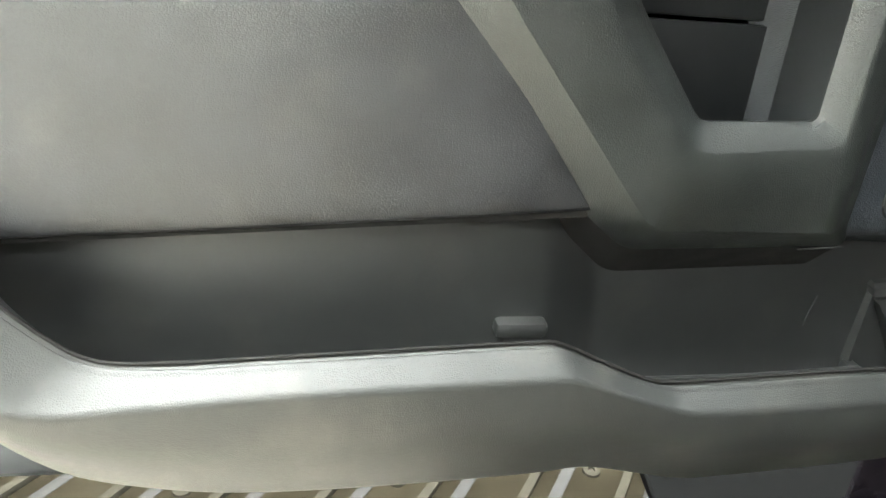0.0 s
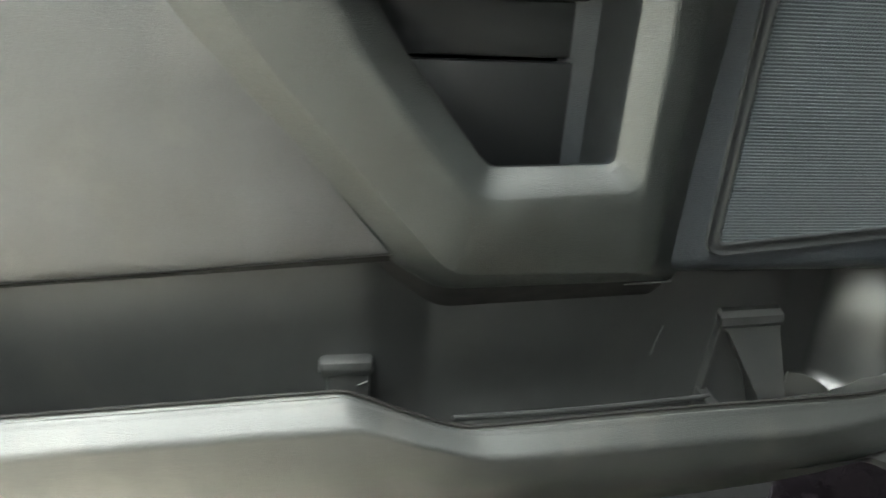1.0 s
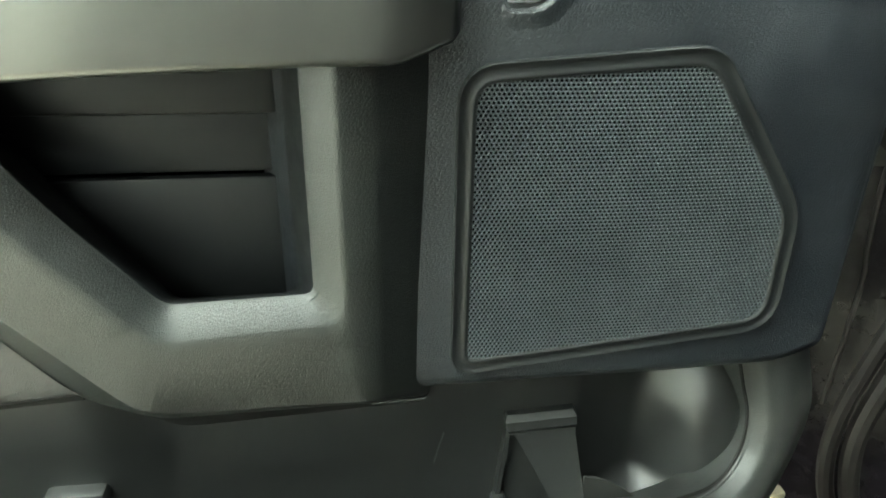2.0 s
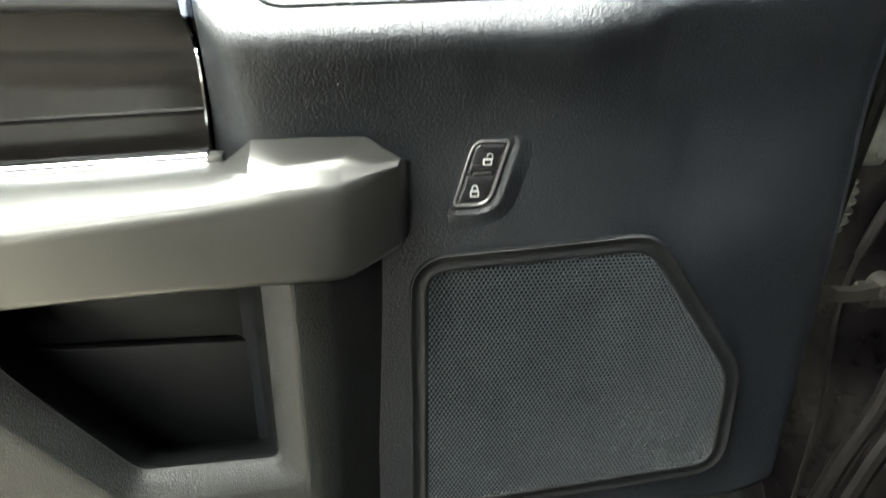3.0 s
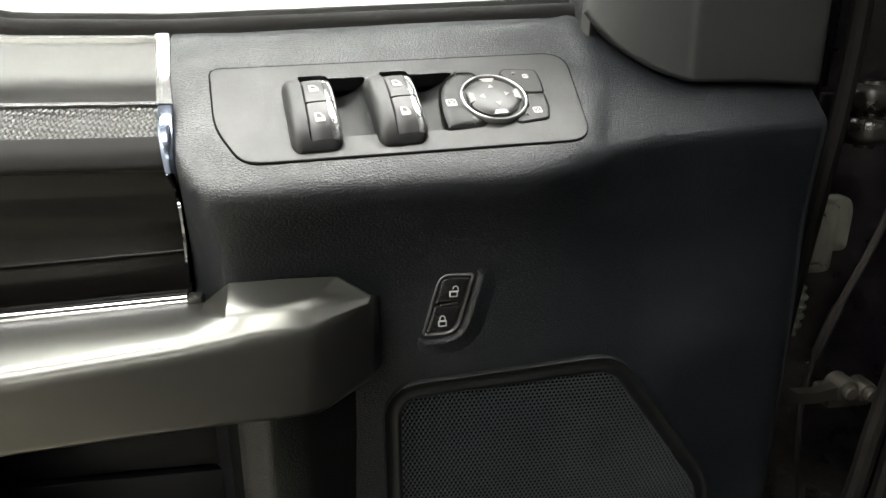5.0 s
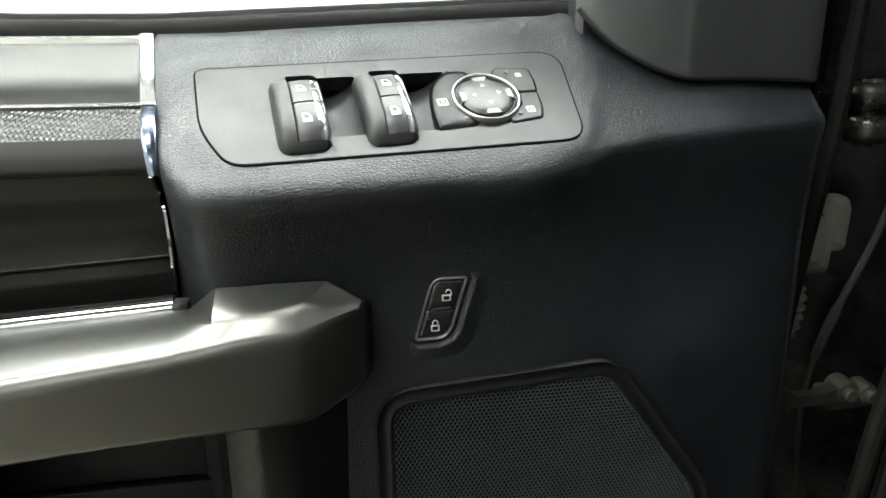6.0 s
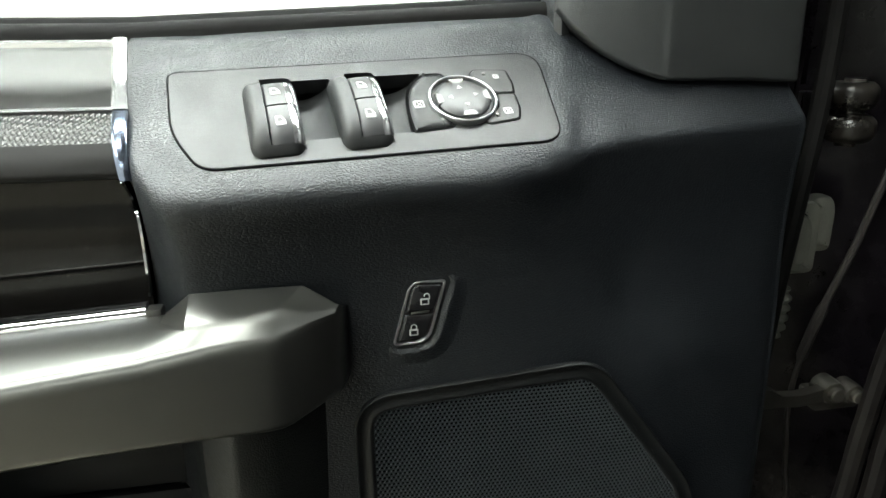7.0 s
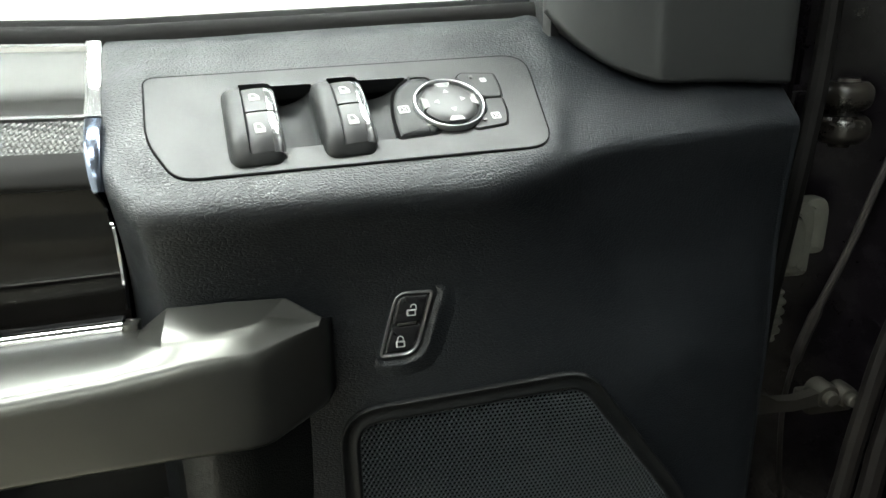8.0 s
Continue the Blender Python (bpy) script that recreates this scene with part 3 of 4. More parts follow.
def grille_mesh(poly, pitch):
    """A sheet of six-sided cells, each with its hole; the sheet is slightly domed."""
    verts, faces = [], []
    xs, zs = [q.x for q in poly], [q.y for q in poly]
    cx, cz, rise, j = (min(xs) + max(xs)) / 2, (min(zs) + max(zs)) / 2, pitch * math.sqrt(3) / 2, 0
    z = min(zs)
    while z < max(zs):
        x = min(xs) + (pitch / 2 if j % 2 else 0)
        while x < max(xs):
            if inside(poly, x, z):
                k0 = len(verts)
                for r, dh in ((pitch / math.sqrt(3), 0.0), (pitch * 0.50, 0.0005), (pitch * 0.37, -0.011)):
                    for k in range(6):
                        w = math.pi / 6 + k * math.pi / 3
                        px, pz = x + r * math.cos(w), z + r * math.sin(w)
                        dome = 0.020 * (1 - ((px - cx) / 1.1) ** 2) * (1 - ((pz - cz) / 1.05) ** 2)
                        verts.append((px * 0.1, -(0.014 + dome + dh) * 0.1, pz * 0.1 + 1.1))
                for lv in (0, 6):
                    for k in range(6):
                        k1 = (k + 1) % 6
                        faces.append((k0 + lv + k, k0 + lv + k1, k0 + lv + 6 + k1, k0 + lv + 6 + k))
            x += pitch
        z += rise
        j += 1
    me = bpy.data.meshes.new("speaker_mesh")
    me.from_pydata(verts, [], faces)
    me.materials.append(MESH)
    ob = new("speaker_mesh", me)
    ob.parent = speaker
    return tagged(ob, "fine black plastic mesh of six-sided holes", kind="stuff")


grille_mesh(inset(hole, -0.035), 0.029)

# ---- frame of the pull cup, with its V-shaped foot ----
def frame_ring(points, y, r, seg=6):
    return [Vector((q.x, yy, q.z)) for q, yy in ((q, q.y) for q in fillet([(p[0], p[2] if len(p) > 2 else y, p[1]) for p in points], r, seg, closed=True))]


cup_back = [(-1.53, -0.2), (-1.53, -2.20), (-2.30, -2.20), (-2.44, -2.0), (-3.02, -1.20), (-3.35, -0.64), (-3.55, -0.2)]
cup_in = [(-1.33, -0.2), (-1.33, -1.885), (-2.19, -1.915), (-2.26, -1.86), (-2.79, -1.19), (-3.125, -0.64), (-3.32, -0.2)]
cup_lip = [(-1.31, -0.2), (-1.305, -1.91), (-2.20, -1.945), (-2.275, -1.88), (-2.815, -1.20), (-3.15, -0.65), (-3.35, -0.2)]
cup_out = [(-1.145, -0.2), (-1.145, -2.045), (-2.22, -2.12), (-2.36, -2.02), (-2.98, -1.28), (-3.31, -0.72), (-3.52, -0.2)]
front = [(-0.95, -0.2), (-0.95, -2.70, -0.21), (-2.38, -2.70, -0.19), (-2.52, -2.60, -0.225), (-3.15, -1.83), (-3.66, -1.21), (-4.30, -0.2)]
foot = [(-0.57, -0.2, 0.02), (-0.57, -2.94, 0.10), (-2.46, -2.99, 0.10), (-2.87, -2.66, -0.04), (-3.38, -1.97, -0.085), (-3.99, -1.23, -0.095), (-4.66, -0.2, -0.07)]
deep = [(-0.55, -0.2, 0.3), (-0.55, -3.24, 0.40), (-2.44, -3.33, 0.40), (-2.90, -2.92, 0.30), (-3.40, -1.97, 0.2), (-4.01, -1.23, 0.2), (-4.68, -0.2, 0.2)]


def between(p, q, s, lift=0.0, y0=0.0):
    return [(a[0] + (b[0] - a[0]) * s, a[1] + (b[1] - a[1]) * s, (a[2] if len(a) > 2 else y0) + lift) for a, b in zip(p, q)]


tight, wide = [0, 0.07, 0.06, 0.06, 0.3, 0.3, 0], [0, 0.12, 0.10, 0.10, 0.3, 0.3, 0]
rings = [
    frame_ring(cup_back, 0.42, tight), frame_ring(cup_in, -0.11, tight), frame_ring(cup_in, -0.145, tight), frame_ring(cup_lip, -0.165, tight),
    *[frame_ring([(a[0] + (b[0] - a[0]) * f, a[1] + (b[1] - a[1]) * f) for a, b in zip(cup_lip, cup_out)], y, wide) for f, y in ((0.10, -0.180), (0.88, -0.260))],
    frame_ring(cup_out, -0.268, wide),
    frame_ring([(a[0] + (b[0] - a[0]) * 0.15, a[1] + (b[1] - a[1]) * 0.15) for a, b in zip(cup_out, front)], -0.268, wide),
    frame_ring(front, -0.24, [0, 0.10, 0.2, 0.2, 0.3, 0.3, 0]),
    frame_ring(between(front, foot, 0.12, 0.02, -0.24), -0.22, [0, 0.10, 0.2, 0.2, 0.3, 0.3, 0]),
    frame_ring(foot, 0.0, [0, 0.08, 0.15, 0.15, 0.3, 0.3, 0]),
    frame_ring(deep, 0.0, [0, 0.08, 0.15, 0.15, 0.3, 0.3, 0]),
]
cup = part("pull_cup_frame", loft(rings[2:-1], ring=True), FRAME, door, "grained black frame round the pull cup, with a V-shaped foot", sharp=24)
# black skirt stands in for the shade under the foot
part("foot_shade_band", loft(rings[-2:], ring=True), RUBBER, cup, "underside of the V-shaped foot, black for the shade below it", sharp=50)
part("foot_scuff", tube([(-0.99, 0.075, -2.962), (-0.80, 0.070, -2.950), (-0.60, 0.062, -2.932)], [0.004, 0.008, 0.005], 6), COVER, cup, "pale scuff along the lower edge of the foot")
# darker plastic than the frame, in place of shade inside the cup
part("cup_liner", loft(rings[:3], ring=True), LINER, cup, "side walls of the pull cup, darkened for shade", sharp=50)
part("cup_back", join(box(-3.6, 0.38, -2.3, -1.50, 0.46, -1.31, 0.02), box(-3.6, 0.41, -1.285, -1.50, 0.5, -0.90, 0.02), box(-3.6, 0.30, -0.885, -1.50, 0.5, -0.60, 0.03), box(-3.6, 0.46, -0.6, -1.5, 0.5, -0.1)), LINER, cup, "stepped back of the pull cup, darkened for shade")

# ---- padded lower panel ----
rows = []
for f in np.linspace(0, 1, 24):
    line = []
    x = -7.5 + 4.8 * f
    low = -2.63 - 0.066 * (-2.9 - x)
    y = -0.10 - 0.035 * math.sin(math.pi * f)
    pts = [(0.0, -0.3), (y + 0.03, -0.75), (y - 0.02, -1.6), (y, low + 0.10), (y + 0.03, low), (0.10, low - 0.005), (0.3, low + 0.05)]
    for q in fillet([(0, *p) for p in pts], [0, 0.3, 0.4, 0.08, 0.04, 0.03, 0], 5):
        # the pad ends along the slanting foot of the cup frame
        right = -2.84 - (q.z + 2.62) * 0.745 if q.z > -2.62 else -2.84
        line.append((-7.5 + (right + 7.5) * f, q.y, q.z))
    rows.append(line)
# black strip puts the shade below the pad into colour
part("pad_shade_band", loft([[(x, -0.045, low + 0.015), (x, -0.035, low - 0.045), (x, 0.04, low - 0.075), (x, 0.30, low - 0.03)] for x, low in ((x, -2.63 - 0.066 * (-2.9 - x)) for x in np.linspace(-7.5, -2.86, 20))]), RUBBER, door, "strip under the padded panel, black for the shade there", sharp=50)
part("door_pad", loft(rows), PAD, door, "grained dark grey padded lower panel")

# ---- map pocket ----
rows = []
for x in np.linspace(-7.4, 2.32, 120):
    step = max(0.0, min(1.0, (x + 3.0) / 0.5))
    top = -2.62 + 0.06 * min(0, x + 2.9) - 0.18 * step
    floor_z = -4.55
    back = 0.27 + 0.17 * step
    pts = [(x, back - 0.12, top + 0.12), (x, back, top - 0.10), (x, back - 0.05, -3.4), (x, back - 0.11, floor_z + 0.3), (x, back - 0.24, floor_z), (x, -0.35, floor_z - 0.02), (x, -0.5, floor_z + 0.1)]
    line = fillet(pts, [0, 0.15, 0.5, 0.15, 0.12, 0.1, 0], 6)
    for q in line:
        # the bottle holder at the end is hollowed, with a shelf sloping forward out of its back
        shelf = max(0.0, min(1.0, (-2.75 - q.z) / 0.75)) * max(0.0, min(1.0, (x - 1.30) / 0.5, (2.34 - x) / 0.3))
        hollow = max(0.0, min(1.0, (x - 0.7) / 0.6))
        q.y += 0.24 * hollow * max(0.0, min(1.0, (q.z - floor_z) / 0.3)) - 0.39 * shelf * shelf * (3 - 2 * shelf)
    rows.append(line)
pocket = part("map_pocket_liner", loft(smooth_rows(rows, 1)), POCKET, door, "scuffed hard black inside of the map pocket", sharp=60)
lip = [  # inner edge, crease of the band, outer edge
    ((-7.05, -0.35, -2.70), (-7.35, -0.52, -2.75), (-7.60, -0.3, -2.85)),
    ((-6.72, -0.56, -2.98), (-7.08, -0.72, -3.30), (-7.28, -0.5, -3.55)),
    ((-6.40, -0.60, -3.29), (-6.80, -0.76, -3.62), (-6.92, -0.5, -4.02)),
    ((-6.12, -0.62, -3.455), (-6.45, -0.78, -3.74), (-6.45, -0.5, -4.42)),
    ((-5.70, -0.64, -3.465), (-5.80, -0.80, -3.69), (-5.85, -0.5, -4.60)),
    ((-5.00, -0.65, -3.425), (-5.00, -0.80, -3.625), (-5.20, -0.5, -4.675)),
    ((-4.20, -0.65, -3.385), (-4.15, -0.80, -3.58), (-4.20, -0.5, -4.665)),
    ((-3.40, -0.65, -3.345), (-3.32, -0.80, -3.545), (-3.20, -0.5, -4.615)),
    ((-3.16, -0.65, -3.355), (-3.05, -0.80, -3.555), (-2.75, -0.5, -4.575)),
    ((-2.80, -0.65, -3.52), (-2.65, -0.80, -3.70), (-2.30, -0.5, -4.66)),
    ((-2.42, -0.65, -3.675), (-2.22, -0.80, -3.835), (-1.92, -0.5, -4.735)),
    ((-2.10, -0.64, -3.70), (-1.95, -0.78, -3.87), (-1.60, -0.48, -4.75)),
    ((-1.30, -0.58, -3.70), (-1.25, -0.70, -3.92), (-1.00, -0.42, -4.775)),
    ((-0.36, -0.50, -3.72), (-0.35, -0.60, -3.97), (-0.10, -0.34, -4.79)),
    ((0.70, -0.34, -3.82), (0.75, -0.44, -4.06), (0.98, -0.20, -4.80)),
    ((1.40, -0.16, -3.94), (1.50, -0.24, -4.10), (1.86, -0.08, -4.66)),
    ((1.80, -0.02, -3.955), (1.92, -0.09, -4.06), (2.33, 0.06, -4.32)),
    ((2.04, 0.12, -3.76), (2.16, 0.06, -3.80), (2.56, 0.18, -3.88)),
    ((2.08, 0.20, -3.45), (2.20, 0.14, -3.46), (2.64, 0.25, -3.45)),
    ((2.00, 0.25, -3.15), (2.12, 0.19, -3.15), (2.58, 0.28, -3.15)),
    ((1.88, 0.27, -2.80), (2.00, 0.21, -2.80), (2.46, 0.29, -2.80)),
]
rows = []
for k, (i, b, o) in enumerate(lip):
    i, b, o = Vector(i), Vector(b), Vector(o)
    # the wall below the inner edge runs down along the pocket and inwards at its rounded end
    turn = max(0.0, min(1.0, (k - 13) / 4))
    inward = Vector((-0.06 * turn, 0.34, -0.35 + 0.27 * turn))
    d = (b - i).normalized()
    b, o = b + Vector((0, -0.08, 0.04)), o + Vector((0, -0.08, 0.04))
    d = (b - i).normalized()
    inner, i = i, i + d * 0.055
    front_mid = b.lerp(o, 0.45) + Vector((0, -0.08, 0))
    row = fillet([inner + inward, inner + inward * 0.25, inner, inner.lerp(i, 0.8) + Vector((0, 0, -0.006)), i + Vector((0, 0, 0.008)), i + d * 0.02 + Vector((0, 0, 0.010)), i + d * 0.05 + Vector((0, 0, 0.004)), b, front_mid, o, o + Vector((0, 0.05, 0.02)), o + Vector((0, 0.75, 0.12))],
                 [0, 0.04, 0.02, 0.0, 0.012, 0.0, 0.012, 0.05, 0.3, 0.05, 0, 0], 4)
    rows.append(row)
part("map_pocket_lip", loft(smooth_rows(rows, 6)), LIP, pocket, "broad black outer lip of the pocket with a stepped top edge", sharp=45)
part("lip_seal", tube(curve3([Vector(i) + Vector((0, -0.018, 0.008)) for i, b, o in lip], 8), 0.013, 8), RUBBER, pocket, "thin black bead along the pocket edge")
hem = [Vector(o) + (Vector(o) - Vector(b)).normalized() * 0.10 + Vector((0, 0.10, 0)) for i, b, o in lip[:8]]
part("pocket_hem", tube(curve3(hem, 6), 0.035, 8), LIP, pocket, "thin rounded hem under the lip")
part("pocket_ledge", tube(curve3([(-2.35, -0.25, -3.96), (-1.2, -0.08, -4.07), (0.05, 0.14, -4.17)], 8), 0.025, 8), POCKET, pocket, "thin moulded ledge along the pocket floor")
part("pocket_ledge_end", box(-0.02, -0.1, -4.42, 0.10, 0.30, -4.16, 0.03), POCKET, pocket)
rib = loft([
    [(0.09, 0.34, -3.40), (0.64, 0.34, -3.375), (0.66, 0.58, -3.34), (0.10, 0.58, -3.365)],
    [(0.07, 0.29, -3.44), (0.66, 0.29, -3.415), (0.68, 0.58, -3.38), (0.08, 0.58, -3.405)],
    [(0.08, 0.27, -3.51), (0.66, 0.27, -3.485), (0.68, 0.58, -3.46), (0.09, 0.58, -3.485)],
    [(0.11, 0.29, -3.55), (0.66, 0.29, -3.525), (0.69, 0.58, -3.51), (0.12, 0.58, -3.53)],
    [(0.17, 0.285, -3.59), (0.66, 0.285, -3.57), (0.70, 0.58, -3.56), (0.20, 0.58, -3.58)],
    [(0.46, 0.06, -4.12), (0.73, 0.06, -4.12), (0.80, 0.58, -4.12), (0.50, 0.58, -4.12)],
    [(0.58, -0.14, -4.56), (0.79, -0.14, -4.56), (0.86, 0.58, -4.56), (0.61, 0.58, -4.56)]], ring=True, cap=True)
part("pocket_divider", rib, POCKET, pocket, "moulded tapering divider in the pocket", sharp=30)
part("divider_leg", loft([[(0.09, 0.31, -3.48), (0.13, 0.31, -3.48), (0.15, 0.55, -3.45), (0.09, 0.55, -3.45)], [(-0.02, 0.2, -4.5), (0.02, 0.2, -4.5), (0.04, 0.55, -4.5), (-0.02, 0.55, -4.5)]], ring=True, cap=True), POCKET, pocket)
clip = box(-3.40, 0.08, -3.79, -2.96, 0.36, -3.64, 0.05)
part("pocket_clip", join(clip, box(-3.34, 0.11, -4.5, -2.99, 0.36, -3.75, 0.03)), POCKET, pocket, "small raised block inside the pocket")
fin = [[Vector((x, 0.10 - 0.10 * s, z)) + Vector((0, d, 0)) for d in (0, 0.02)] + [Vector((x, 0.10 - 0.10 * s, -4.3)) + Vector((0, d, 0)) for d in (0.02, 0)] for s, x, z in ((0, 0.72, -3.90), (0.25, 0.82, -3.90), (0.5, 0.94, -3.94), (0.75, 1.06, -4.01), (1, 1.19, -4.12))]
part("pocket_fin", loft(fin, ring=True, cap=True), POCKET, pocket, "small curved moulded fin with a pale edge")
for name, run, r in (("pocket_scratch", [(-0.50, 0.318, -3.82), (-0.47, 0.334, -3.70), (-0.42, 0.352, -3.54)], 0.006), ("clip_scratch", [(-3.08, 0.106, -3.88), (-3.01, 0.106, -3.845)], 0.006)):
    part(name, tube(run, r, 6), BUTTON, pocket, "short pale scratch")
# ---- pull handle ----
def handle_row(bb, bt, crease, brow, crest, bf, r):
    return fillet([bb + Vector((0, 0.02, 0.1)), bt, crease, brow, crest, bf, bb], [0, 0.02, 0.10, 0.10, r, 0.06, 0], 8)


rows = []
for x, bt, crease, brow, crest, bf, bb, r in [
    (-7.4, (0.02, -0.195), (-0.05, -0.197), (-0.25, -0.205), (-0.515, -0.297), (-0.52, -0.74), (0.1, -0.74), 0.09),
    (-5.5, (0.02, -0.095), (-0.05, -0.097), (-0.30, -0.106), (-0.575, -0.200), (-0.58, -0.64), (0.1, -0.64), 0.09),
    (-4.0, (0.01, -0.015), (-0.06, -0.017), (-0.30, -0.026), (-0.575, -0.120), (-0.58, -0.565), (0.1, -0.57), 0.09),
    (-2.6, (0.0, 0.050), (-0.07, 0.048), (-0.28, 0.040), (-0.542, -0.048), (-0.55, -0.49), (0.1, -0.50), 0.09),
    (-1.9, (-0.01, 0.088), (-0.07, 0.086), (-0.28, 0.078), (-0.498, 0.004), (-0.505, -0.465), (0.1, -0.47), 0.09),
    (-1.46, (-0.024, 0.116), (-0.070, 0.114), (-0.30, 0.100), (-0.468, 0.036), (-0.477, -0.457), (0.1, -0.463), 0.09),
    (-1.30, (-0.100, 0.258), (-0.300, 0.172), (-0.365, 0.118), (-0.460, 0.045), (-0.470, -0.451), (0.1, -0.46), 0.09),
    (-1.18, (-0.108, 0.262), (-0.310, 0.178), (-0.375, 0.124), (-0.454, 0.053), (-0.464, -0.45), (0.1, -0.46), 0.09),
    (-1.02, (-0.115, 0.270), (-0.325, 0.186), (-0.388, 0.130), (-0.446, 0.064), (-0.456, -0.45), (0.1, -0.46), 0.09),
]:
    rows.append(handle_row(*[Vector((x, *q)) for q in (bb, bt, crease, brow, crest, bf)], r))
bar = smooth_rows(rows[:6], 5) + rows[6:]
tip = [handle_row(Vector(bb), Vector(bt), Vector(crease), Vector(crease).lerp(Vector(crest), 0.5), Vector(crest), Vector(bf), r) for r, bb, bt, crease, crest, bf in (
    (0.11, (-0.90, 0.1, -0.46), (-0.705, -0.128, 0.272), (-0.885, -0.333, 0.184), (-0.885, -0.438, 0.070), (-0.925, -0.449, -0.45)),
    (0.10, (-0.86, 0.1, -0.46), (-0.692, -0.123, 0.269), (-0.858, -0.322, 0.182), (-0.838, -0.424, 0.076), (-0.845, -0.432, -0.449)),
    (0.08, (-0.82, 0.1, -0.455), (-0.684, -0.122, 0.263), (-0.838, -0.312, 0.185), (-0.806, -0.402, 0.082), (-0.790, -0.396, -0.447)),
    (0.02, (-0.52, 0.1, -0.40), (-0.512, -0.165, 0.158), (-0.524, -0.185, 0.142), (-0.540, -0.212, 0.116), (-0.545, -0.210, -0.392)),
    (0.02, (-0.50, 0.1, -0.39), (-0.494, -0.150, 0.148), (-0.502, -0.165, 0.132), (-0.512, -0.185, 0.108), (-0.512, -0.180, -0.382)),
    (0.01, (-0.46, 0.1, -0.37), (-0.466, -0.06, 0.110), (-0.468, -0.07, 0.090), (-0.470, -0.08, 0.070), (-0.466, -0.07, -0.36)),
    (0.01, (-0.455, 0.12, -0.36), (-0.46, 0.10, 0.05), (-0.46, 0.10, 0.035), (-0.46, 0.10, 0.02), (-0.455, 0.10, -0.35)))]
part("pull_handle", loft(bar + tip), SATIN, door, "smoked satin metal pull handle with a faceted end", sharp=28)

# ---- trim insert with woven band, gloss panel and bright strips ----
def step_up(x):
    s = max(0.0, min(1.0, (-2.56 - x) / 1.5))
    return 0.38 * s * s * (3 - 2 * s)


def trim_end(y):
    """The trim ends along a slanting line beside the switch plate."""
    return -1.715 + 0.105 * max(0.0, 0.9 - y) / 0.6 if y > 0.3 else -1.61 + 0.055 * (0.3 - y) / 0.3


def band(profile, x0, n):
    rows = []
    for f in np.linspace(0, 1, n):
        row = []
        for _, y, z in profile:
            x = x0 + (trim_end(y) - x0) * f
            row.append((x, y, z + step_up(x) * max(0.0, min(1.0, (z - 1.2) / 0.3))))
        rows.append(row)
    return loft(rows)


insert = part("trim_insert", band(fillet([(0, 1.0, 1.535), (0, 0.88, 1.515), (0, 0.57, 1.288), (0, 0.40, 1.222), (0, 0.31, 1.190)], [0, 0.05, 0.09, 0.06, 0], 8), -7.3, 50), BRUSHED, door, "smoked brushed trim panel above the handle")
part("woven_band", band(fillet([(0, 0.31, 1.190), (0, 0.20, 1.135), (0, 0.09, 1.045)], [0, 0.1, 0], 8), -7.3, 30), WEAVE, insert, "silvery woven-pattern band")
part("band_lip", tube([(x, 0.305, 1.196) for x in np.linspace(-7.3, -1.65, 12)], 0.014, 8), CAPMETAL, insert, "thin bright lip above the woven band")
part("band_edge", band(fillet([(0, 0.09, 1.045), (0, 0.03, 0.96), (0, 0.0, 0.885), (0, 0.03, 0.865), (0, 0.3, 0.86)], [0, 0.06, 0.03, 0.02, 0], 5), -7.3, 30), EDGE, insert, "dull lower edge of the band")
rows = []
for x in np.linspace(-7.3, -1.60, 40):
    dz = 0.05 * (x + 1.6)
    rows.append(fillet([(x, 0.30, 0.90), (x, 0.32, 0.72), (x, 0.38, 0.5), (x, 0.37, 0.312 + dz), (x, 0.362, 0.300 + dz), (x, 0.37, 0.285 + dz), (x, 0.36, 0.15 + dz * 0.8), (x, 0.34, 0.02 + dz), (x, 0.34, -0.2 + dz)], [0, 0.1, 0.1, 0.02, 0.012, 0.02, 0.1, 0.03, 0], 4))
part("gloss_panel", loft(rows), PIANO, insert, "gloss black recessed trim panel")
bm = loft([fillet([(x, 0.05, 0.055 + 0.053 * (x + 1.55)), (x, -0.03, 0.105 + 0.053 * (x + 1.55)), (x, 0.0, 0.155 + 0.053 * (x + 1.55)), (x, 0.08, 0.165 + 0.053 * (x + 1.55)), (x, 0.08, 0.06 + 0.053 * (x + 1.55))], [0, 0.02, 0.02, 0.01, 0], 3) for x in np.linspace(-7.3, -1.56, 12)], ring=True, cap=True)
part("chrome_strip", bm, CHROME, insert, "bright metal strip above the handle")
part("strip_end", box(-1.555, -0.04, 0.06, -1.47, 0.06, 0.15, 0.015), SATIN, insert)


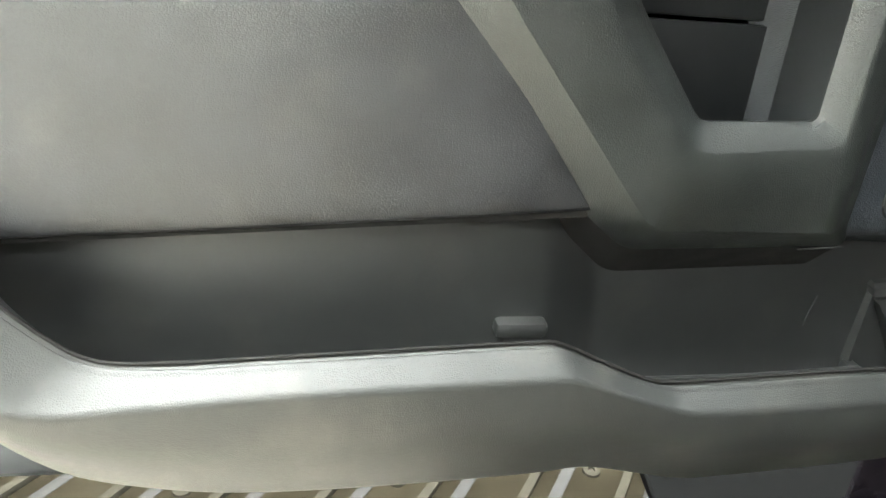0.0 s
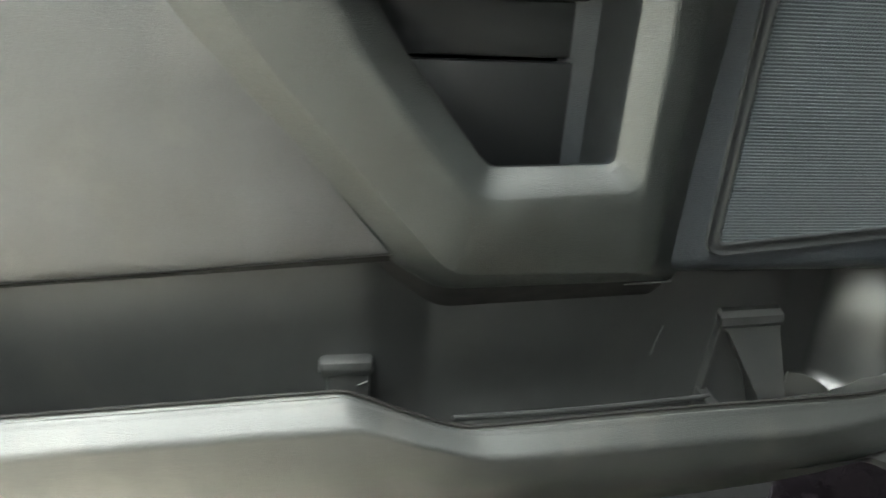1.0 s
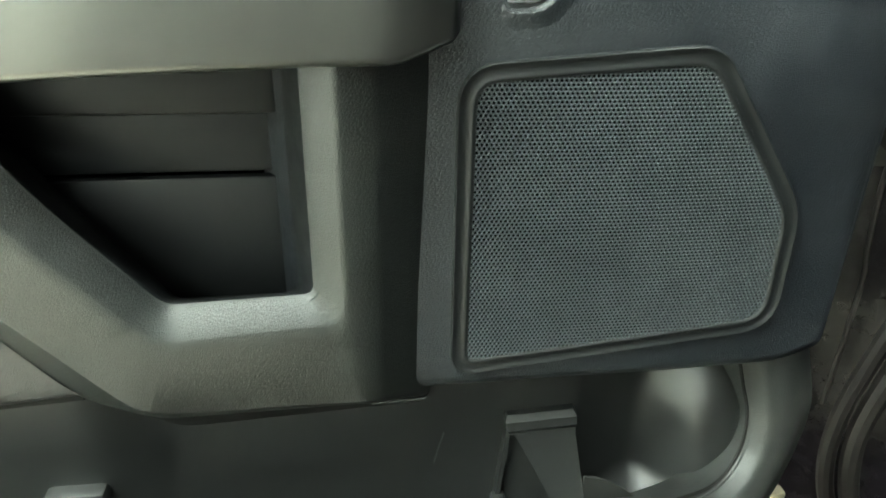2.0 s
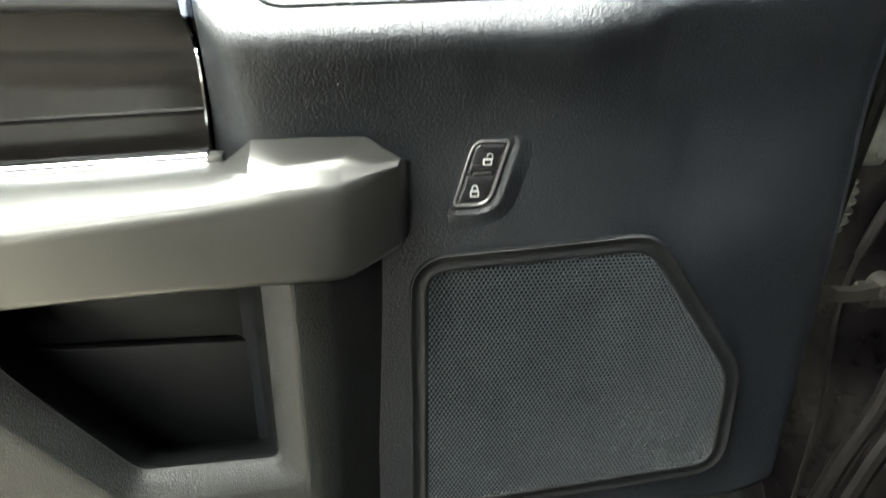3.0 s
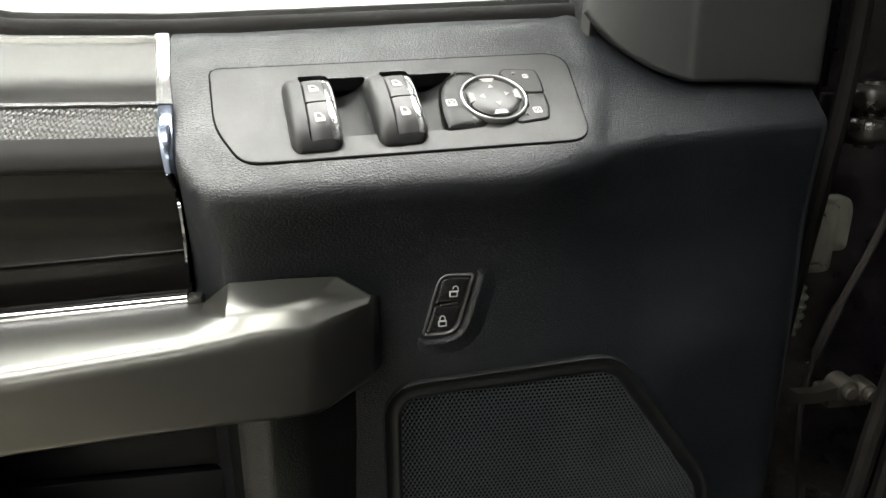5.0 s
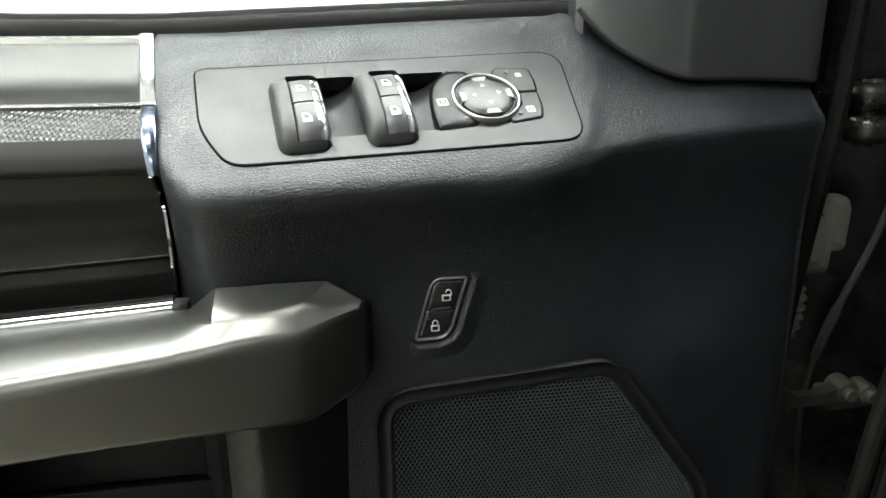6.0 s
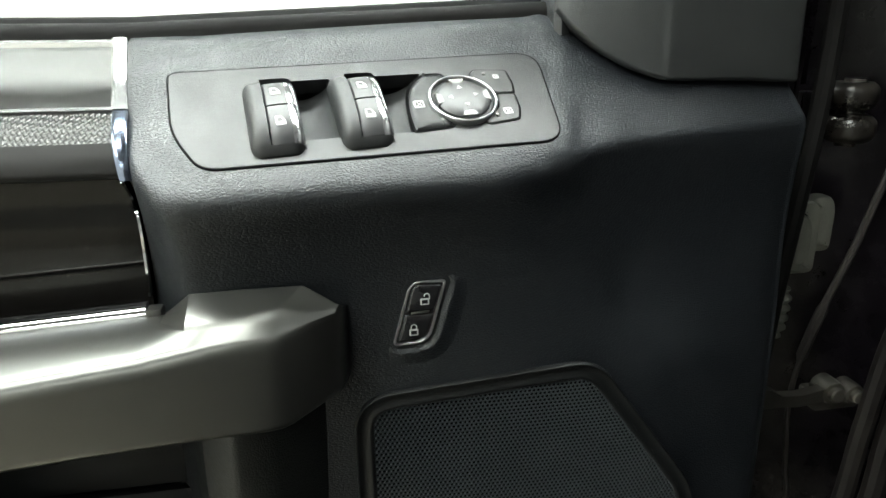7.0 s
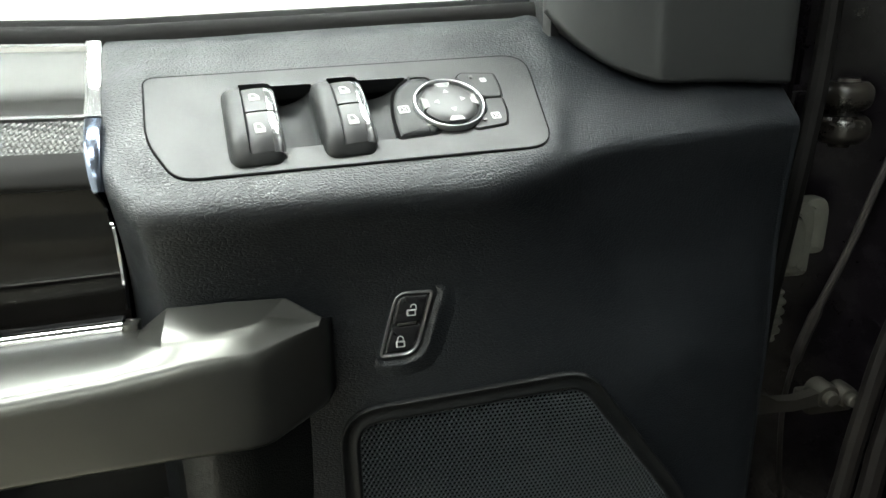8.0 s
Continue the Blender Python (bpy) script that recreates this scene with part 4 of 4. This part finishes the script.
def side_trim(profile, w0, w1, x0, x1, out):
    """A bright strip that follows an upright profile, its width going from w0 to w1."""
    rows, n = [], len(profile)
    for k, (y, z) in enumerate(profile):
        s = k / (n - 1)
        w, x = w0 + (w1 - w0) * s, x0 + (x1 - x0) * s
        a, b = profile[max(k - 1, 0)], profile[min(k + 1, n - 1)]
        t = Vector((0, b[0] - a[0], b[1] - a[1])).normalized()
        nv = Vector((0, t.z, -t.y)) if t.z < 0 else Vector((0, -t.z, t.y))
        c = Vector((x, y, z))
        rows.append([c + Vector((-w / 2, 0, 0)) - nv * 0.03, c + Vector((-w / 2, 0, 0)) + nv * out, c + Vector((-w * 0.4, 0, 0)) + nv * (out + 0.006), c + Vector((w * 0.4, 0, 0)) + nv * (out + 0.006), c + Vector((w / 2, 0, 0)) + nv * out, c + Vector((w / 2, 0, 0)) - nv * 0.03])
    return loft(rows, ring=True, cap=True)


prof = [(q[0], q[1]) for q in curve3([Vector((0.92, 1.545, 0)), Vector((0.74, 1.415, 0)), Vector((0.58, 1.298, 0)), Vector((0.42, 1.232, 0)), Vector((0.29, 1.180, 0))], 6)]
part("chrome_upright", side_trim(prof, 0.088, 0.086, -1.718, -1.612, 0.016), CAPMETAL, insert, "bright metal upright strip beside the switch plate", sharp=50)
prof = [(q[0], q[1]) for q in curve3([Vector((0.27, 1.175, 0)), Vector((0.16, 1.115, 0)), Vector((0.07, 1.03, 0)), Vector((0.02, 0.94, 0)), Vector((0.0, 0.86, 0))], 6)]
part("chrome_upright", side_trim(prof, 0.084, 0.062, -1.606, -1.556, 0.014), DARKCHROME, insert, "metal upright strip, lower piece, dark reflection in its colour", sharp=50)
prof = [(q[0], q[1]) for q in curve3([Vector((0.04, 0.87, 0)), Vector((0.20, 0.74, 0)), Vector((0.30, 0.56, 0)), Vector((0.33, 0.30, 0)), Vector((0.33, 0.10, 0))], 6)]
part("upright_edge", side_trim(prof, 0.02, 0.016, -1.585, -1.610, 0.02), CHROME, insert, "thin bright edge line")
part("chrome_top_line", loft([[(x, 0.93, 1.515 + step_up(x)), (x, 0.915, 1.550 + step_up(x)), (x, 0.880, 1.536 + step_up(x)), (x, 0.877, 1.50 + step_up(x))] for x in np.linspace(-7.3, -1.68, 50)], ring=True, cap=True), CAPMETAL, insert, "thin bright line along the top")

# ---- window belt, glass and mirror corner ----
rows = []
for x in np.linspace(-7.5, 1.14, 60):
    z = 1.575 + 0.045 * (x + 1.7) * (x > -1.7) + step_up(x) * 0.95
    rows.append(fillet([(x, 0.97, z - 0.14), (x, 1.00, z - 0.06), (x, 1.02, z + 0.02), (x, 1.04, z + 0.055), (x, 1.07, z + 0.072), (x, 1.10, z + 0.068), (x, 1.115, z + 0.05), (x, 1.15, z + 0.06), (x, 1.17, z + 0.105), (x, 1.21, z + 0.112), (x, 1.30, z - 0.1)], [0, 0.02, 0.02, 0.015, 0.015, 0.015, 0.01, 0.015, 0.015, 0.015, 0], 3))
part("window_seal", loft(rows), RUBBER, door, "black rubber window seal with raised beads", sharp=40)
pane = part("window_pane", box(-7.4, 1.31, 1.3, 1.25, 1.35, 6.2), GLASS, door, "clear side window pane")
pane.visible_shadow = False
border = [(1.02, 0.82, 1.70), (1.10, 0.76, 1.60), (1.24, 0.70, 1.47), (1.45, 0.645, 1.345), (1.66, 0.615, 1.270), (1.80, 0.61, 1.250), (2.3, 0.70, 1.235), (2.80, 0.80, 1.205), (2.86, 0.9, 1.205)]
rows = []
for x, y, z in border:
    rows.append(fillet([(x, y + 0.25, z + 0.02), (x, y + 0.01, z), (x, y - 0.02, z + 0.02), (x + 0.015, y + 0.02, z + 0.5), (x + 0.02 + 0.05 * (x > 2.5), y + 0.12, 3.6)], [0, 0.02, 0.02, 0.2, 0], 4))
part("mirror_corner_cover", loft(smooth_rows(rows, 6)), COVER, door, "black plastic cover of the mirror corner", sharp=50)
part("window_channel", loft([[(1.02, 1.3, z), (1.02, 0.86 + 0.05 * (z - 1.6), z), (1.06, 0.82 + 0.05 * (z - 1.6), z), (1.12, 0.84 + 0.05 * (z - 1.6), z), (1.14, 1.3, z)] for z in (1.55, 2.5, 3.6)], ring=True, cap=True), SMOOTH, door, "upright channel at the front of the window")

# ---- painted shell of the door ----
outline = rounded([(-7.75, 1.5), (-7.75, -3.2), (-6.9, -4.35), (-5.6, -4.78), (-2.7, -4.72), (-1.6, -5.15), (0.5, -5.45), (2.5, -5.1), (3.0, -3.5), (3.10, 1.5)], [0.1, 0.8, 0.6, 0.4, 0.4, 0.4, 0.6, 0.5, 0.5, 0.1], 6)
back = (Vector((0, 1.06, 0)), Vector((1, 0, 0)), Vector((0, 0, 1)), Vector((0, -1, 0)))
part("door_shell", stack(outline, back, [(0.0, -1.2), (-0.03, -0.7), (-0.03, -0.3), (0.0, -0.12), (0.04, 0.02), (0.12, 0.06)], base=True), SHELL, door, "gloss black painted steel door shell", sharp=30)
part("door_seal", tube(curve3([(3.42, 1.25, 3.0), (3.40, 1.2, 1.78), (3.30, 1.1, 1.0), (3.16, 1.0, 0.3), (3.02, 0.95, -0.8), (2.92, 0.92, -2.4), (2.86, 0.92, -3.6), (2.5, 0.9, -4.7)], 8), 0.075, 10), RUBBER, door, "round black rubber door seal")
rail = [[(x0, 1.3, z), (x0, 1.75, z), (x1, 1.75, z), (x1, 1.3, z)] for z, x0, x1 in ((1.15, 1.3, 3.3), (3.2, 1.6, 3.3), (4.0, 2.0, 2.9), (5.5, 1.4, 2.0), (9.0, -1.4, -0.9))]
part("window_frame_rail", loft(rail, ring=True, cap=True), SHELL, door, "black painted slanting window frame rail")

# ---- car body at the hinge side ----
body = thing("car_body", (4.6, 1.5, -11.0), "black painted car body beside the open door", "car body")
# only the hinge pillar shows; the closed cab side is added to block light
pillar = [(3.1, 2.4), (3.9, 2.0), (4.4, 1.55), (4.8, 0.6), (4.3, -0.4), (1.0, -4.6), (-2.2, -8.6), (-5.0, -12.0), (8.0, -20.0)]
rows = []
for z, tuck in ((-11.0, 1.2), (-6.6, 1.0), (-5.7, 0.1), (-5.0, 0.0), (-2.0, 0.0), (1.0, 0.0), (2.0, 0.0), (8.0, 1.8)):
    # the side tucks in under the sill and leans in above the window line
    rows.append([(x + 0.78 * tuck * (k > 2), y - 0.62 * tuck * (k > 2), z) for k, (x, y) in enumerate(pillar)])
part("cab_side", thick(loft(rows), 0.15), SHELL, body, "gloss black hinge pillar, with an unseen cab side that blocks light", sharp=50)
# the unseen upper part is added to shade the hinge side
cowl = [[(x + k, y, z) for x, y in ((2.95, 2.6), (3.15, 1.95), (3.5, 1.1), (3.9, 0.2), (4.2, -0.5), (7.0, -0.5), (7.0, 2.6))] for z, k in ((2.3, 0.1), (5.0, 1.05), (8.0, 2.1))]
part("windscreen_pillar", loft(cowl, ring=True, cap=True), SHELL, body, "black windscreen pillar foot, extended to shade the hinge side")
part("opening_strip", tube(curve3([(4.87, 0.5, 1.2), (4.42, 0.75, 0.0), (4.14, 0.80, -0.85), (4.00, 0.8, -1.8), (3.92, 0.8, -2.6), (3.72, 0.8, -3.3), (3.56, 0.8, -4.2), (3.67, 0.8, -5.0), (4.07, 0.8, -5.9)], 8), 0.085, 10), SEALTAN, body, "dusty strip along the door opening")
part("opening_strip", tube(curve3([(5.07, 0.4, 1.2), (4.60, 0.65, 0.0), (4.32, 0.70, -0.85), (4.18, 0.7, -1.8), (4.12, 0.7, -2.6), (3.92, 0.7, -3.3), (3.74, 0.7, -4.2), (3.87, 0.7, -5.0), (4.27, 0.7, -5.9)], 8), 0.10, 10), SEALTAN, body, "dusty strip along the door opening")
part("pillar_seam", tube(curve3([(4.42, 1.42, 0.6), (4.25, 1.4, 0.12), (4.12, 1.4, -0.32), (3.90, 1.4, -0.91), (3.76, 1.4, -1.42), (3.72, 1.4, -1.90), (3.80, 1.4, -2.6), (3.87, 1.4, -3.0), (3.9, 1.4, -4.5)], 8), [0.035] * 24 + [0.05] * 8 + [0.026] * 33, 8), RIDGE, body, "dusty raised seam on the pillar")
# unseen floor and roof, added to darken reflections and block light
floor_plan = [(5.2, 1.0), (4.8, -0.6), (1.6, -4.9), (-1.6, -8.9), (-4.2, -12.2), (14, -20), (14, 2)]
roof = [(5.2, 2.4), (6.5, 1.5), (6.4, -0.4), (3.1, -5.8), (-0.1, -9.8), (-2.9, -13.2), (14, -20), (14, 2)]
part("cab_roof", loft([[(x, y, z) for x, y in roof] for z in (7.2, 8.4)], ring=True, cap=True), CABWALL, body, "unseen dark roof slab that blocks light")
part("cab_floor", loft([[(x, y, z) for x, y in floor_plan] for z in (-5.6, -5.3)], ring=True, cap=True), CABWALL, body, "unseen dark slab that keeps reflections dark")

strap = thing("door_check_strap", (3.5, 1.0, -1.65), "zinc plated steel door check strap with two bolts", "door check")
part("strap_arm", loft([[(x, y - 0.05, z - w), (x, y - 0.05, z + w), (x, y + 0.05, z + w), (x, y + 0.05, z - w)] for x, y, z, w in ((2.95, 0.95, -1.45, 0.10), (3.12, 0.95, -1.47, 0.09), (3.25, 0.97, -1.52, 0.055), (3.45, 0.99, -1.545, 0.055), (3.62, 1.02, -1.545, 0.06), (3.85, 1.05, -1.53, 0.07))], ring=True, cap=True), STEEL, strap)
for cx, cz, r in ((3.81, -1.53, 0.115), (4.03, -1.57, 0.10)):
    rows = [[(cx + q * math.cos(w), y, cz + q * math.sin(w)) for w in np.linspace(0, 2 * math.pi, 18, endpoint=False)] for q, y in ((r, 1.16), (r, 1.02), (r * 0.9, 0.98), (r * 0.62, 0.975), (r * 0.60, 0.93), (r * 0.5, 0.92))]
    part("strap_bolt", loft(rows, ring=True, cap=True), STEEL, strap)
part("strap_bracket", box(3.70, 1.05, -1.75, 4.15, 1.30, -1.58, 0.03), STEEL, strap)

boot = thing("wiring_boot", (3.45, 1.3, -1.2), "grey rubber wiring boot with a ribbed sleeve at the hinge", "wiring boot")


def boot_plate(cx, cz, w, h, y0, y1, lean):
    """A rounded upright plate that leans, with a shallow groove round its rim."""
    shape = rounded([(cx - w - lean * h, cz - h), (cx + w - lean * h, cz - h), (cx + w + lean * h, cz + h), (cx - w + lean * h, cz + h)], [0.06, 0.07, 0.20, 0.10], 6)
    at = (Vector((0, y0, 0)), Vector((1, 0, 0)), Vector((0, 0, 1)), Vector((0, -1, 0)))
    return stack(shape, at, [(0.0, y0 - y1), (0.0, -0.03), (0.012, -0.008), (0.03, 0.0), (0.09, 0.012)])


# black plates between the grey ones stand in for the shaded gaps
for name, cx, cz, w, h, y0, y1, mat in (
    ("boot_flange", 3.730, -0.07, 0.13, 0.255, 1.38, 1.50, BOOT), ("boot_dark_gap", 3.550, -0.12, 0.13, 0.27, 1.335, 1.38, RUBBER), ("boot_collar", 3.525, -0.16, 0.125, 0.325, 1.285, 1.335, BOOT),
    ("boot_dark_gap", 3.425, -0.17, 0.12, 0.26, 1.265, 1.285, RUBBER), ("boot_body", 3.405, -0.18, 0.125, 0.250, 1.215, 1.265, BOOT)):
    part(name, boot_plate(cx, cz, w, h, y0, y1, 0.0), mat, boot)
rows = []
for k in range(45):
    s = k / 44
    c, r = Vector((3.365 - 0.03 * s, 1.30, -0.60 - 0.46 * s)), 0.095 * (1 - 0.35 * (2 * s - 1) ** 4) + 0.016 * math.cos(2 * math.pi * 5 * s)
    rows.append([c + Vector((math.cos(w) * r, math.sin(w) * r, 0)) for w in np.linspace(0, 2 * math.pi, 14, endpoint=False)])
part("ribbed_sleeve", loft(rows, ring=True, cap=True), BOOT, boot, "ribbed grey sleeve", sharp=70)

hinge = thing("upper_hinge", (4.0, 1.55, 0.6), "gloss black painted upper door hinge", "hinge")
for name, z0, z1, rr in (("hinge_knuckle", 0.91, 1.14, 0.215), ("hinge_knuckle", 0.64, 0.87, 0.225), ("hinge_pin", 0.60, 1.17, 0.11)):
    rows = []
    for k in range(13):
        f = k / 12
        swell = 0.72 + 0.28 * (1 - abs(2 * f - 1) ** 3.0)
        rows.append([(3.90 + 0.05 * (1 - z0) + rr * swell * (1 + 0.07 * math.sin(3 * w + z0 * 9)) * math.cos(w), 1.5 + rr * swell * math.sin(w), z0 + (z1 - z0) * f) for w in np.linspace(0, 2 * math.pi, 26, endpoint=False)])
    part(name, loft(rows, ring=True, cap=True), KNOB, hinge)
part("hinge_leaf", box(3.5, 1.55, 0.66, 3.95, 1.68, 1.06, 0.03), SHELL, hinge)
low = thing("lower_hinge", (3.6, 1.2, -6.1), "lower door hinge of cream steel with two bolts", "hinge")
part("hinge_leaf", box(3.40, 1.15, -6.0, 3.62, 1.30, -5.55, 0.03), BRASS, low)
for cx, cz in ((3.51, -5.68), (3.51, -5.88)):
    rows = [[(cx + q * math.cos(w), y, cz + q * math.sin(w)) for w in np.linspace(0, 2 * math.pi, 6, endpoint=False)] for q, y in ((0.08, 1.16), (0.09, 1.06), (0.07, 1.04))]
    part("hinge_bolt", loft(rows, ring=True, cap=True), BRASS, low)

# ---- ribbed deck plate on the floor behind the door ----
deck = new("deck_plate")
PLACED[deck] = Matrix()
tagged(deck, "tan metal deck plate darkened for shade, with pale ribs and screws", "deck plate")
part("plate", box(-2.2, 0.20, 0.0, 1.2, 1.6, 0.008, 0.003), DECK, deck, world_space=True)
for k in range(7):
    x = -1.07 + 0.207 * k
    for name, off, half, top, mat in (("deck_rib", 0.0, 0.009, 0.022, BAR), ("deck_groove", 0.065, 0.012, 0.0095, RUBBER)):
        bm = box(-half, -0.5, 0.006, half, 0.9, top, 0.0005)
        bmesh.ops.transform(bm, matrix=Matrix.Translation((x + off, 0.62, 0.0)) @ Matrix.Rotation(radians(-35), 4, "Z"), verts=bm.verts)
        part(name, bm, mat, deck, world_space=True)
for k in range(5):
    x = -1.16 + 0.414 * k
    rows = [[(x + r * math.cos(w), 0.617 + r * math.sin(w), z) for w in np.linspace(0, 2 * math.pi, 16, endpoint=False)] for r, z in ((0.019, 0.008), (0.018, 0.014), (0.008, 0.015), (0.007, 0.010))]
    part("deck_screw", loft(rows, ring=True, cap=True), BAR, deck, world_space=True)

# added black sheet in place of the shaded, dark ground below the door
dark_ground_shape = rounded([(-0.30, -1.2), (2.6, -1.2), (2.6, 1.3), (0.30, 1.3), (0.17, 0.50), (-0.28, 0.50)], 0.02, 3)
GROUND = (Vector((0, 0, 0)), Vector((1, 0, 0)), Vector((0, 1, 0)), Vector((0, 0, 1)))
dark_ground = new("dark_ground")
PLACED[dark_ground] = Matrix()
tagged(dark_ground, "added black sheet standing in for the dark ground under the door", "mat")
part("dark_ground_sheet", stack(dark_ground_shape, GROUND, [(0, 0.0), (0.0, 0.026), (0.004, 0.030)]), DARK_GROUND, dark_ground, world_space=True)
